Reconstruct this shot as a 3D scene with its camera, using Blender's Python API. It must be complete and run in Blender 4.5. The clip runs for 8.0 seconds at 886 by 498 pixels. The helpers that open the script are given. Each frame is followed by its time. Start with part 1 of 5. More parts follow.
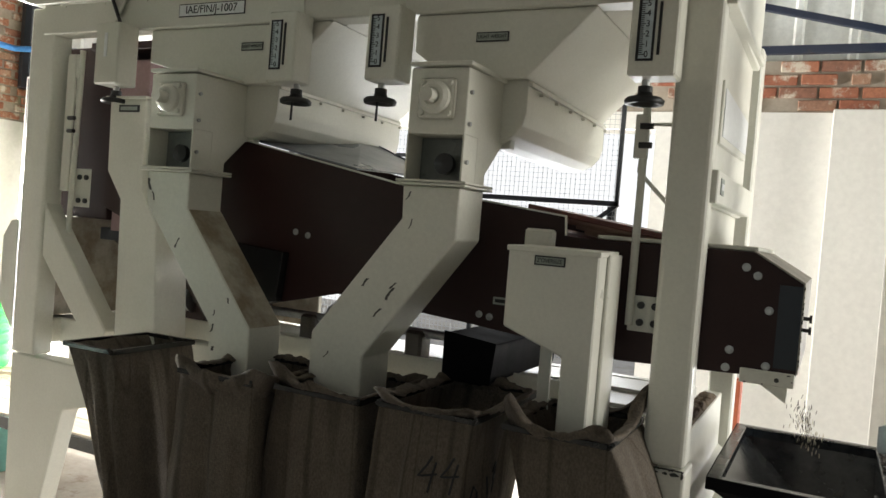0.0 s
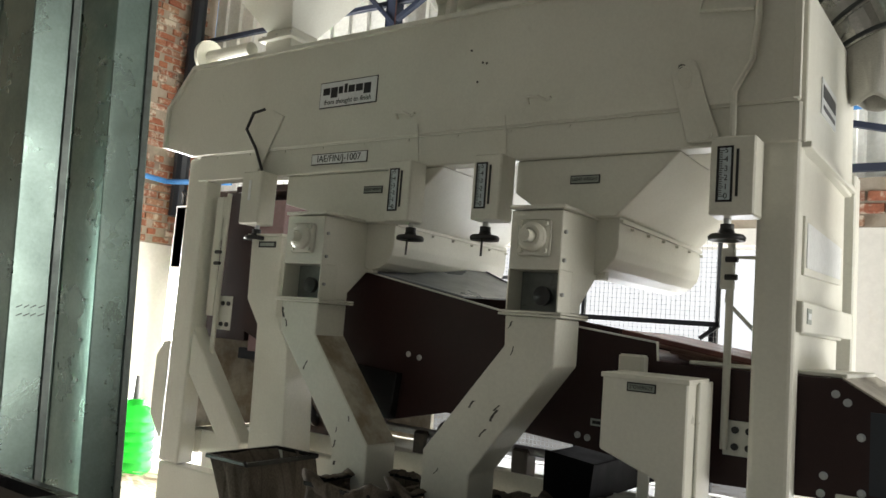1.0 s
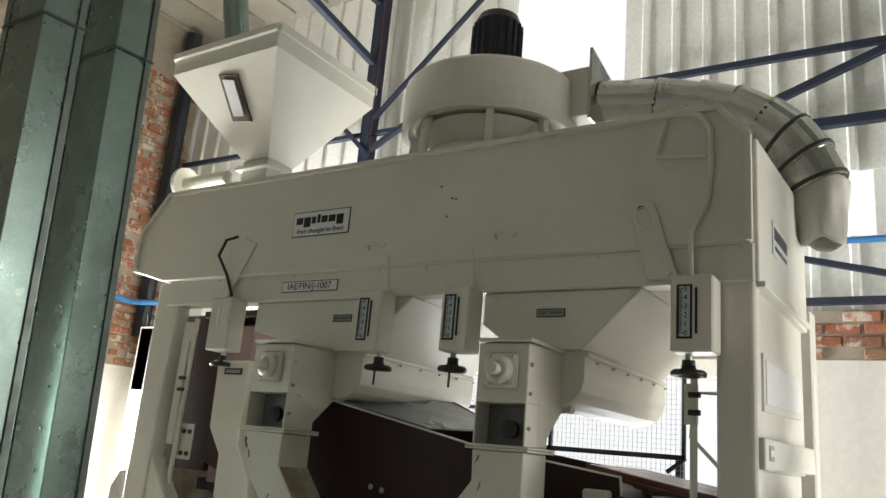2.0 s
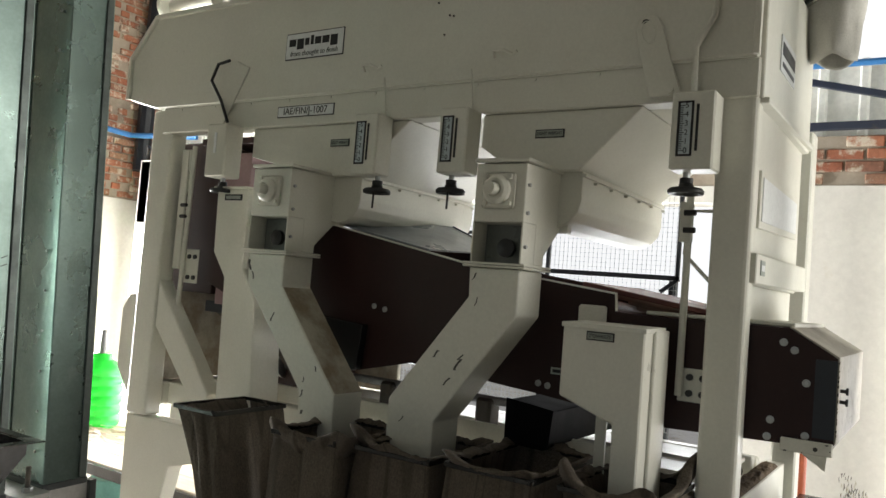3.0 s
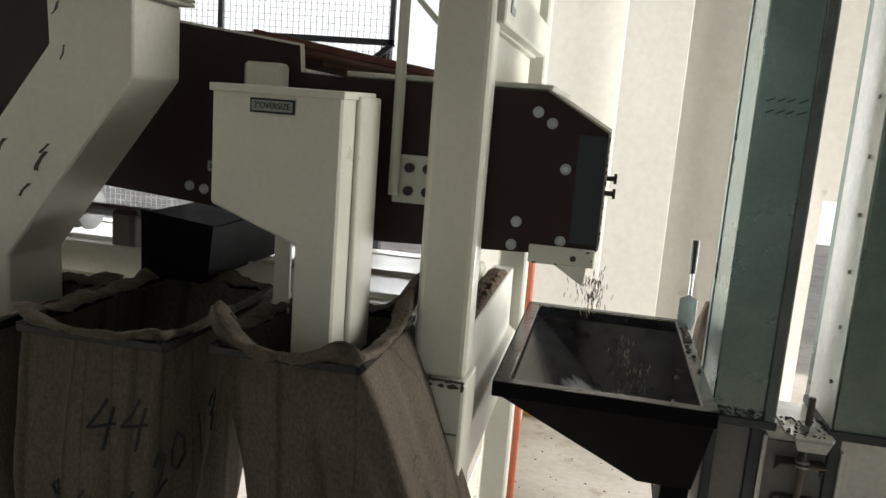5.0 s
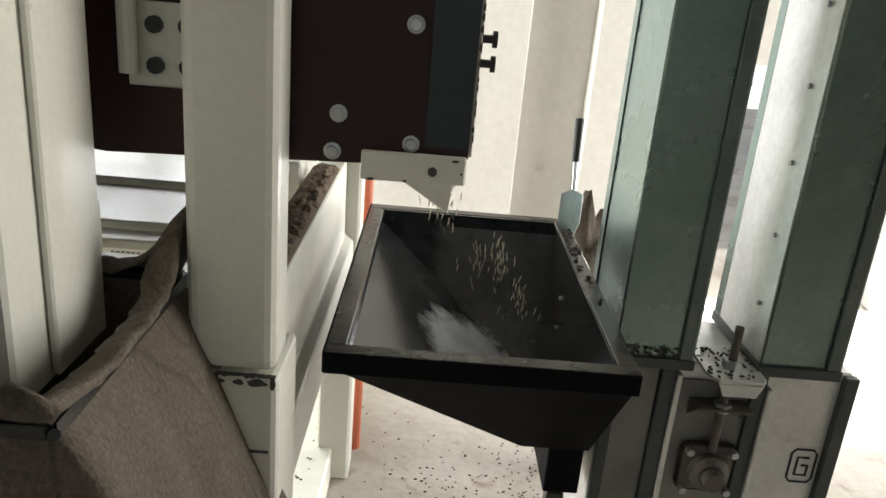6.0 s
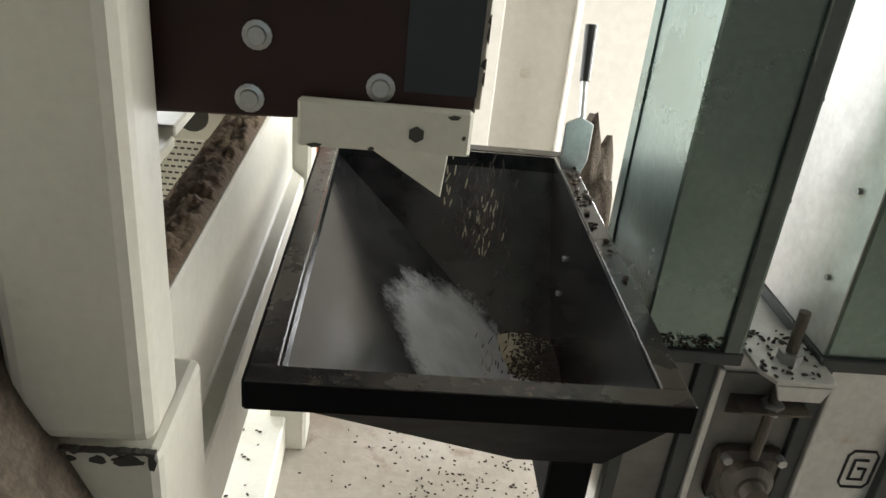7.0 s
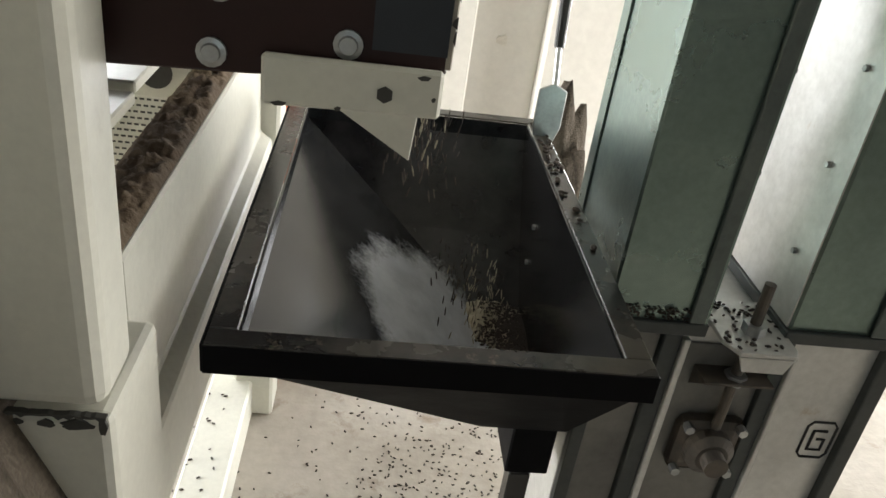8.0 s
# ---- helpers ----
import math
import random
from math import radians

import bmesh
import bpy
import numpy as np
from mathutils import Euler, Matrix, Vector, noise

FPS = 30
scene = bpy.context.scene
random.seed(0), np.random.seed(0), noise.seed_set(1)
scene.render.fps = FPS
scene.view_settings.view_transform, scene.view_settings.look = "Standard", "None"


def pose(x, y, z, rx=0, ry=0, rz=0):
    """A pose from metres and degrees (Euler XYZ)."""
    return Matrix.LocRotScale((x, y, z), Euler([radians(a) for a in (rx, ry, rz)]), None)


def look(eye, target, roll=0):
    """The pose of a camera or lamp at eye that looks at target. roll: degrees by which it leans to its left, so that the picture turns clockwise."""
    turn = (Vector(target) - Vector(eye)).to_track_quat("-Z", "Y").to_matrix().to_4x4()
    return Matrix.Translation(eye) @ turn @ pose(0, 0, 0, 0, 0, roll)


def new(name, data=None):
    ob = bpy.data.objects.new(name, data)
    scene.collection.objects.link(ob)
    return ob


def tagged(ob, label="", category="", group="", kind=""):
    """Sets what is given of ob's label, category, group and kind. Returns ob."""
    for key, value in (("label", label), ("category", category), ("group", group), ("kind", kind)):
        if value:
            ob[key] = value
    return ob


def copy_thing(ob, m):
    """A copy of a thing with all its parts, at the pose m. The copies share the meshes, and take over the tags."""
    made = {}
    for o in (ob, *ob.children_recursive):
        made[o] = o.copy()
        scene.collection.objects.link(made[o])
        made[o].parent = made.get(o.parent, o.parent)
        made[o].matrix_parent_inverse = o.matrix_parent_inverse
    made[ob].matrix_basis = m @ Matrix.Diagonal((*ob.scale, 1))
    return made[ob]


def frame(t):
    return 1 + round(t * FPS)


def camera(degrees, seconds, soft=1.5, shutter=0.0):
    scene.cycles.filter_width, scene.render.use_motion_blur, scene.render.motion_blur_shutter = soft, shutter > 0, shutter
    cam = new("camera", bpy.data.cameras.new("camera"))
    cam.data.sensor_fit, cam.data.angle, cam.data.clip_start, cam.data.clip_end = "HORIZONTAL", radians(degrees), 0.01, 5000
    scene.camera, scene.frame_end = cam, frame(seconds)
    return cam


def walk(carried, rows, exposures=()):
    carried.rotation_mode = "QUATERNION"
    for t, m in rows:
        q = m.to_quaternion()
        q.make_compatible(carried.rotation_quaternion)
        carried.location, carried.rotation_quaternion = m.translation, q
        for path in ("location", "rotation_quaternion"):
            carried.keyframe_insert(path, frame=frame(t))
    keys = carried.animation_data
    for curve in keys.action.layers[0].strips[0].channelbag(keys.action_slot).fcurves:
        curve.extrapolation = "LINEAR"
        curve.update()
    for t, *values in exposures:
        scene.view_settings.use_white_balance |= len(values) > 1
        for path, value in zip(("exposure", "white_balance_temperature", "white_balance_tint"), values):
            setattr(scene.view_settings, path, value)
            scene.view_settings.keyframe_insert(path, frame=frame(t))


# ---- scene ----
cam = camera(59.3, 8.0)
PATH = [
    (0, (2.291, 0.027, 1.686), (1.399, 1.816, 1.635), 4.7),
    (0.5, (2.424, -0.091, 1.712), (1.297, 1.561, 1.678), 4.3),
    (1, (2.461, -0.187, 1.764), (1.304, 1.432, 1.959), 4.5),
    (2.3, (2.5, -0.239, 1.792), (1.431, 1.368, 2.316), 5.1),
    (2.5, (2.506, -0.231, 1.776), (1.431, 1.402, 2.2), 4.9),
    (3, (2.494, -0.204, 1.739), (1.403, 1.47, 1.835), 4.6),
    (3.5, (2.421, -0.061, 1.696), (1.422, 1.666, 1.555), 5.0),
    (4, (2.27, 0.12, 1.664), (1.476, 1.938, 1.406), 4.1),
    (4.5, (2.243, 0.432, 1.634), (1.629, 2.312, 1.336), 2.9),
    (5, (2.221, 0.745, 1.636), (1.829, 2.674, 1.285), 4.4),
    (5.2, (2.192, 0.836, 1.621), (1.894, 2.776, 1.238), 5.2),
    (6.3, (2.150, 1.644, 1.572), (2.264, 3.486, 0.801), 4.9),
    (6.5, (2.162, 1.74, 1.552), (2.29, 3.557, 0.725), 5.1),
    (7, (2.152, 1.878, 1.540), (2.294, 3.657, 0.645), 6.2),
    (7.5, (2.166, 1.903, 1.540), (2.326, 3.694, 0.671), 6.0),
    (8, (2.165, 1.891, 1.531), (2.378, 3.63, 0.57), 8.4),
]
walk(cam, [(t, look(eye, target, roll)) for t, eye, target, roll in PATH],
     exposures=[(0.0, -0.22), (1.0, -0.24), (3.0, -0.28), (3.5, -0.17), (4.3, -0.17), (5.2, -0.06), (6.3, 0.04), (7.0, 0.12), (8.0, 0.02)])

# ---- world, sun, lights ----
world = bpy.data.worlds.new("sky")
scene.world = world
world.use_nodes = True
wn = world.node_tree
sky = wn.nodes.new("ShaderNodeTexSky")
sky.sky_type, sky.sun_disc, sky.sun_elevation, sky.sun_rotation = "NISHITA", False, radians(38), radians(14)
wn.links.new(sky.outputs[0], wn.nodes["Background"].inputs[0])
wn.nodes["Background"].inputs[1].default_value = 0.12


def lamp(name, kind, m, energy, color=(1, 1, 1), size=(1, 1), angle=0.5):
    d = bpy.data.lights.new(name, kind)
    d.energy, d.color = energy, color
    if kind == "AREA":
        d.shape, d.size, d.size_y = "RECTANGLE", size[0], size[1]
    if kind == "SUN":
        d.angle = radians(angle)
    ob = new(name, d)
    ob.matrix_world = m
    return ob


# sun from behind the hall, through the wide opening in the back wall
lamp("sun", "SUN", look((0.6, 8.2, 5.0), (-0.4, 4.2, 1.8)), 5.0, (1.0, 0.95, 0.86))
# daylight in the wide opening behind the machine
lamp("opening_daylight", "AREA", look((-1.25, 5.52, 1.28), (-1.25, 2.0, 1.1)), 290, (0.97, 0.99, 1.0), (4.6, 2.35))
# daylight in the tall doorway of the right-hand wall
lamp("doorway_daylight", "AREA", look((6.95, 3.95, 2.2), (1.9, 4.1, 1.9)), 310, (1.0, 0.965, 0.89), (2.6, 4.1))
# added fill in unseen low back opening; daylight in side doorway by the bench
lamp("back_fill_light", "AREA", look((4.05, 5.5, 0.66), (4.05, 3.0, 0.66)), 95, (0.97, 0.98, 1.0), (1.26, 1.24))
lamp("side_door_daylight", "AREA", look((-5.22, 3.35, 1.2), (-2.0, 3.5, 0.7)), 1150, (1.0, 0.99, 0.96), (1.9, 2.2))
# weak fill in an added, unseen doorway behind
lamp("rear_fill", "AREA", look((2.5, -1.95, 1.3), (1.5, 2.5, 1.6)), 2, (0.88, 0.98, 1.0), (1.7, 2.4))

# ---- materials ----


def nodes_of(name):
    m = bpy.data.materials.new(name)
    m.use_nodes = True
    return m, m.node_tree, m.node_tree.nodes["Principled BSDF"]


def tex_noise(nt, scale, detail=5.0, rough=0.6, coord="Object", stretch=(1, 1, 1)):
    c = nt.nodes.new("ShaderNodeTexCoord")
    mp = nt.nodes.new("ShaderNodeMapping")
    mp.inputs["Scale"].default_value = stretch
    n = nt.nodes.new("ShaderNodeTexNoise")
    n.inputs["Scale"].default_value, n.inputs["Detail"].default_value, n.inputs["Roughness"].default_value = scale, detail, rough
    nt.links.new(c.outputs[coord], mp.inputs[0])
    nt.links.new(mp.outputs[0], n.inputs["Vector"])
    return n.outputs["Fac"]


def ramp(nt, fac, stops):
    r = nt.nodes.new("ShaderNodeValToRGB")
    while len(r.color_ramp.elements) < len(stops):
        r.color_ramp.elements.new(0.5)
    for e, (p, c) in zip(r.color_ramp.elements, stops):
        e.position, e.color = p, (*c, 1) if len(c) == 3 else c
    nt.links.new(fac, r.inputs[0])
    return r.outputs[0]


def mix(nt, fac, a, b, mode="MIX"):
    n = nt.nodes.new("ShaderNodeMix")
    n.data_type, n.blend_type = "RGBA", mode
    for sock, v in ((n.inputs[0], fac), (n.inputs[6], a), (n.inputs[7], b)):
        if isinstance(v, (int, float)):
            sock.default_value = v
        elif isinstance(v, tuple):
            sock.default_value = (*v, 1)
        else:
            nt.links.new(v, sock)
    return n.outputs[2]


def bump(nt, bsdf, fac, strength, dist=0.01):
    b = nt.nodes.new("ShaderNodeBump")
    b.inputs["Strength"].default_value, b.inputs["Distance"].default_value = strength, dist
    nt.links.new(fac, b.inputs["Height"])
    nt.links.new(b.outputs[0], bsdf.inputs["Normal"])


def surface(name, base, dark, rough=0.5, metal=0.0, big=2.0, fine=60.0, blotch=(0.45, 0.7), bump_s=0.1, stain=None, stain_at=(0.62, 0.72), stretch=(1, 1, 1), coord="Object", rvar=0.12, grain=0.1):
    """Two-scale procedural surface: a slow drift from base to dark, fine grain, and optional stains."""
    m, nt, b = nodes_of(name)
    n1 = tex_noise(nt, big, 6, 0.62, coord, stretch)
    n2 = tex_noise(nt, fine, 3, 0.6, coord, stretch)
    col = ramp(nt, n1, [(blotch[0], base), (blotch[1], dark)])
    g = ramp(nt, n2, [(0.3, (1 - grain,) * 3), (0.7, (1 + grain * 0.5,) * 3)])
    col = mix(nt, 1.0, col, g, "MULTIPLY")
    if stain:
        n3 = tex_noise(nt, big * 3.3, 8, 0.7, coord, stretch)
        f = ramp(nt, n3, [(stain_at[0], (0, 0, 0)), (stain_at[1], (1, 1, 1))])
        col = mix(nt, f, col, stain)
    nt.links.new(col, b.inputs["Base Color"])
    r = ramp(nt, n1, [(0.3, (rough - rvar,) * 3), (0.7, (rough + rvar,) * 3)])
    nt.links.new(r, b.inputs["Roughness"])
    b.inputs["Metallic"].default_value = metal
    if bump_s:
        bump(nt, b, n2, bump_s, 0.004)
    return m


CREAM = surface("cream_enamel", (0.675, 0.668, 0.592), (0.615, 0.605, 0.53), 0.38, big=1.6, fine=90, bump_s=0.02, stain=(0.50, 0.48, 0.41), stain_at=(0.64, 0.82), grain=0.05)
CHUTE = surface("scuffed_cream_enamel", (0.675, 0.668, 0.592), (0.615, 0.605, 0.53), 0.42, big=2.0, fine=80, bump_s=0.03, stain=(0.34, 0.29, 0.21), stain_at=(0.68, 0.80), grain=0.06)
CHIP = surface("chipped_edge", (0.045, 0.045, 0.04), (0.10, 0.09, 0.08), 0.7, fine=120)
BROWN = surface("maroon_enamel", (0.030, 0.0105, 0.009), (0.022, 0.0085, 0.0075), 0.46, big=1.2, fine=70, bump_s=0.05, stain=(0.045, 0.022, 0.018), stain_at=(0.66, 0.85))
# paler than the red screen wood: light on the frame edges is in the colour
PALEWOOD = surface("lit_pink_screen_wood", (0.46, 0.30, 0.235), (0.34, 0.20, 0.155), 0.6, big=4, fine=60, stretch=(1, 6, 6))
BROWN.node_tree.nodes["Principled BSDF"].inputs["Specular IOR Level"].default_value = 0.3
REDWOOD = surface("red_primer_wood", (0.16, 0.05, 0.035), (0.10, 0.032, 0.026), 0.55, big=3, fine=60, stretch=(1, 6, 6))
PINK = surface("faded_pink_panel", (0.36, 0.24, 0.25), (0.30, 0.19, 0.20), 0.6, big=1.5)
BLACK = surface("black_enamel", (0.010, 0.0105, 0.011), (0.018, 0.0185, 0.019), 0.22, big=3.0, fine=50, bump_s=0.03, stain=(0.045, 0.042, 0.038), stain_at=(0.72, 0.90), rvar=0.07)
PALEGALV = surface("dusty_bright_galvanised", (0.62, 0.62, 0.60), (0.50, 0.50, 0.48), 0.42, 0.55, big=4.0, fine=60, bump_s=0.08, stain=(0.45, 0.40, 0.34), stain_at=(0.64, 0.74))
# boot sheet grey that includes the shadow lying on it
GREYPANEL = surface("shadowed_boot_sheet", (0.19, 0.185, 0.17), (0.14, 0.135, 0.125), 0.5, 0.3, big=4, fine=60, stain=(0.09, 0.08, 0.07), stain_at=(0.66, 0.78))
# galvanised flange colour darkened to carry its shade and dark reflection
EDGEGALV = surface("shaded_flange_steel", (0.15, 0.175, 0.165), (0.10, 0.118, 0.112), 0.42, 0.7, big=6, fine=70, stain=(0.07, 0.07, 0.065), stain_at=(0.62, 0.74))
ENDCOVER = surface("worn_end_cover", (0.46, 0.43, 0.37), (0.33, 0.30, 0.25), 0.6, big=6, fine=70, bump_s=0.15, stain=(0.16, 0.13, 0.10), stain_at=(0.58, 0.70))
DARKGALV = surface("dark_steel_edge", (0.055, 0.062, 0.062), (0.09, 0.095, 0.09), 0.5, 0.4, big=8, fine=70)
WINDOWDARK = surface("dusty_sight_glass", (0.17, 0.185, 0.17), (0.12, 0.13, 0.12), 0.25, big=4, fine=60)
COVER = surface("dull_blue_grey_cover", (0.22, 0.24, 0.27), (0.14, 0.155, 0.18), 0.32, big=3, fine=60)
NAVY = surface("navy_black_enamel", (0.010, 0.013, 0.020), (0.014, 0.018, 0.026), 0.4)
RUBBER = surface("black_plastic", (0.012, 0.012, 0.012), (0.02, 0.02, 0.02), 0.45, fine=80)
BLUESTEEL = surface("blue_black_steel_paint", (0.016, 0.024, 0.050), (0.024, 0.030, 0.050), 0.55, stain=(0.06, 0.05, 0.045), stain_at=(0.66, 0.8))
GALV = surface("galvanised_sheet", (0.255, 0.33, 0.30), (0.18, 0.24, 0.22), 0.30, 0.9, big=3.0, fine=70, blotch=(0.35, 0.65), bump_s=0.12, stain=(0.30, 0.35, 0.34), stain_at=(0.60, 0.80), rvar=0.09)
DUCT = surface("galvanised_duct", (0.66, 0.66, 0.63), (0.44, 0.44, 0.42), 0.20, 1.0, big=4.0, fine=50, bump_s=0.15)
STEEL = surface("bright_zinc_steel", (0.45, 0.46, 0.46), (0.32, 0.33, 0.33), 0.38, 0.85, big=9, fine=120)
WIRE = surface("grey_mesh_wire", (0.40, 0.41, 0.42), (0.30, 0.31, 0.32), 0.5, 0.3)
RUST = surface("oily_steel", (0.09, 0.08, 0.07), (0.16, 0.13, 0.10), 0.55, 0.5, big=12, fine=90)
PLASTER = surface("whitewashed_plaster", (0.735, 0.72, 0.68), (0.69, 0.672, 0.63), 0.85, big=0.6, fine=26, bump_s=0.12, stain=(0.64, 0.60, 0.52), stain_at=(0.66, 0.80), rvar=0.05, grain=0.06)
CLOTH = surface("grey_dusty_sleeve", (0.52, 0.51, 0.47), (0.38, 0.37, 0.33), 0.9, big=6, fine=160, bump_s=0.3)
SHEET = surface("pale_profiled_sheet", (0.88, 0.89, 0.85), (0.80, 0.81, 0.77), 0.45, 0.1, big=0.9, fine=30, stain=(0.36, 0.36, 0.34), stain_at=(0.62, 0.8))
ROOF = surface("dusty_roof_sheet", (0.34, 0.33, 0.29), (0.26, 0.25, 0.22), 0.6, big=1.0)
RIM = surface("worn_black_rim", (0.022, 0.022, 0.022), (0.10, 0.088, 0.07), 0.26, big=4, fine=60, blotch=(0.42, 0.70), stain=(0.22, 0.18, 0.13), stain_at=(0.62, 0.74))
MATTBLACK = surface("dull_black_enamel", (0.004, 0.004, 0.005), (0.007, 0.007, 0.008), 0.6, big=3.0, fine=60, stain=(0.03, 0.027, 0.024), stain_at=(0.70, 0.88))
MATTBLACK.node_tree.nodes["Principled BSDF"].inputs["Specular IOR Level"].default_value = 0.06
# unseen closing walls, kept dark to cut light bounced onto the machine
DIM = surface("dark_unseen_wall", (0.15, 0.145, 0.13), (0.10, 0.096, 0.088), 0.85, big=0.8, fine=20)
FILM = surface("dust_filmed_enamel", (0.50, 0.47, 0.39), (0.27, 0.22, 0.15), 0.75, big=5, fine=60, blotch=(0.38, 0.60), bump_s=0.15)
OLDWASH = surface("old_whitewash", (0.62, 0.59, 0.53), (0.70, 0.68, 0.62), 0.9, big=20, fine=80, bump_s=0.3)
MORTAR = surface("brick_mortar", (0.36, 0.31, 0.25), (0.24, 0.19, 0.15), 0.9, big=3, fine=40, bump_s=0.5)
CONCRETE = surface("dusty_concrete", (0.43, 0.395, 0.345), (0.31, 0.275, 0.225), 0.85, big=1.6, fine=30, bump_s=0.35, stain=(0.22, 0.17, 0.12), stain_at=(0.57, 0.70))
WOOD = surface("pale_bench_board", (0.58, 0.50, 0.39), (0.46, 0.38, 0.28), 0.7, big=4, fine=50, stretch=(1, 8, 8))
DUST = surface("chaff_dust", (0.12, 0.085, 0.055), (0.20, 0.15, 0.10), 0.95, big=14, fine=90, bump_s=0.9)
ORANGE = surface("orange_pipe_paint", (0.50, 0.12, 0.05), (0.40, 0.10, 0.05), 0.5)
BLUEPIPE = surface("blue_water_pipe", (0.05, 0.22, 0.55), (0.04, 0.18, 0.45), 0.4)
AQUA = surface("aqua_plastic", (0.25, 0.55, 0.50), (0.20, 0.46, 0.42), 0.4)
INK = surface("black_ink", (0.008, 0.008, 0.010), (0.014, 0.014, 0.014), 0.6)
LABELW = surface("white_label", (0.74, 0.76, 0.76), (0.68, 0.70, 0.70), 0.4)
LABELB = surface("pale_blue_label", (0.50, 0.57, 0.60), (0.46, 0.53, 0.56), 0.35)
LABELG = surface("green_grey_label", (0.30, 0.33, 0.29), (0.26, 0.29, 0.26), 0.4)
YELLOW = surface("yellow_wrapper", (0.75, 0.45, 0.03), (0.6, 0.3, 0.03), 0.5)
SEED = surface("dark_seed", (0.030, 0.020, 0.014), (0.07, 0.05, 0.035), 0.6)
HUSK = surface("pale_seed_husk", (0.52, 0.47, 0.35), (0.32, 0.27, 0.19), 0.7)
PUMP = surface("grey_pump", (0.16, 0.16, 0.16), (0.22, 0.22, 0.22), 0.4)


def jute_material():
    m, nt, b = nodes_of("jute_weave")
    n1 = tex_noise(nt, 3.0, 6, 0.65)
    n2 = tex_noise(nt, 210, 2, 0.5, stretch=(1, 1, 0.45))
    n3 = tex_noise(nt, 210, 2, 0.5, stretch=(0.45, 0.45, 1.2))
    n4 = tex_noise(nt, 6.5, 1, 0.4, stretch=(1, 1, 0.03))
    col = ramp(nt, n1, [(0.35, (0.130, 0.106, 0.080)), (0.7, (0.085, 0.069, 0.053))])
    col = mix(nt, 1.0, col, ramp(nt, n2, [(0.3, (0.70, 0.70, 0.70)), (0.7, (1.16, 1.16, 1.16))]), "MULTIPLY")
    col = mix(nt, 1.0, col, ramp(nt, n3, [(0.3, (0.86, 0.86, 0.86)), (0.7, (1.06, 1.06, 1.06))]), "MULTIPLY")
    col = mix(nt, 1.0, col, ramp(nt, n4, [(0.40, (1, 1, 1)), (0.425, (0.60, 0.57, 0.55)), (0.445, (0.62, 0.59, 0.57)), (0.47, (1, 1, 1)), (0.56, (1.04, 1.04, 1.04)), (0.575, (0.68, 0.65, 0.63)), (0.59, (1, 1, 1))]), "MULTIPLY")
    nt.links.new(col, b.inputs["Base Color"])
    b.inputs["Roughness"].default_value = 0.95
    h = mix(nt, 0.5, n2, n3)
    bump(nt, b, h, 0.9, 0.005)
    return m


def bin_material():
    """Black enamel, dusty, scoured to bare grey metal where the seed slides down."""
    m, nt, b = nodes_of("scoured_black_enamel")
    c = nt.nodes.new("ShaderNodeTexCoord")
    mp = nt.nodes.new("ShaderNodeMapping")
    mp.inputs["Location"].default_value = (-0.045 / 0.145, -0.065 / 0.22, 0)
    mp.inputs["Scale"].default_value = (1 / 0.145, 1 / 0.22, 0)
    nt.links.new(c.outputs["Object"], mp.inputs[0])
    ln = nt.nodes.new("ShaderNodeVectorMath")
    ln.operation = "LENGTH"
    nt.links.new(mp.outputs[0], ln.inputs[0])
    n1, n2, n3 = tex_noise(nt, 7, 6, 0.65), tex_noise(nt, 130, 3, 0.7), tex_noise(nt, 16, 5, 0.6)
    ad_ = nt.nodes.new("ShaderNodeMath")
    ad_.operation = "MULTIPLY_ADD"
    nt.links.new(n1, ad_.inputs[0])
    ad_.inputs[1].default_value = 0.75
    nt.links.new(ln.outputs["Value"], ad_.inputs[2])
    ad2 = nt.nodes.new("ShaderNodeMath")
    ad2.operation = "MULTIPLY_ADD"
    nt.links.new(n2, ad2.inputs[0])
    ad2.inputs[1].default_value = 0.20
    nt.links.new(ad_.outputs[0], ad2.inputs[2])
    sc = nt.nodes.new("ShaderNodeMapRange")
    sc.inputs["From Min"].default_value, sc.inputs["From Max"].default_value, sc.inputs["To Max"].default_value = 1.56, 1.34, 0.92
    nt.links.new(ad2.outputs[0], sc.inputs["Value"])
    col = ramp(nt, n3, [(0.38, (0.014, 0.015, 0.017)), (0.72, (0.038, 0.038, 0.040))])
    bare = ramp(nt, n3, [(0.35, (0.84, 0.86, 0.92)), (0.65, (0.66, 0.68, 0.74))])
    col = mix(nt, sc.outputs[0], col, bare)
    nt.links.new(col, b.inputs["Base Color"])
    nt.links.new(ramp(nt, n1, [(0.3, (0.13, 0.13, 0.13)), (0.7, (0.21, 0.21, 0.21))]), b.inputs["Roughness"])
    b.inputs["Specular IOR Level"].default_value = 0.6
    bump(nt, b, n2, 0.05, 0.003)
    return m


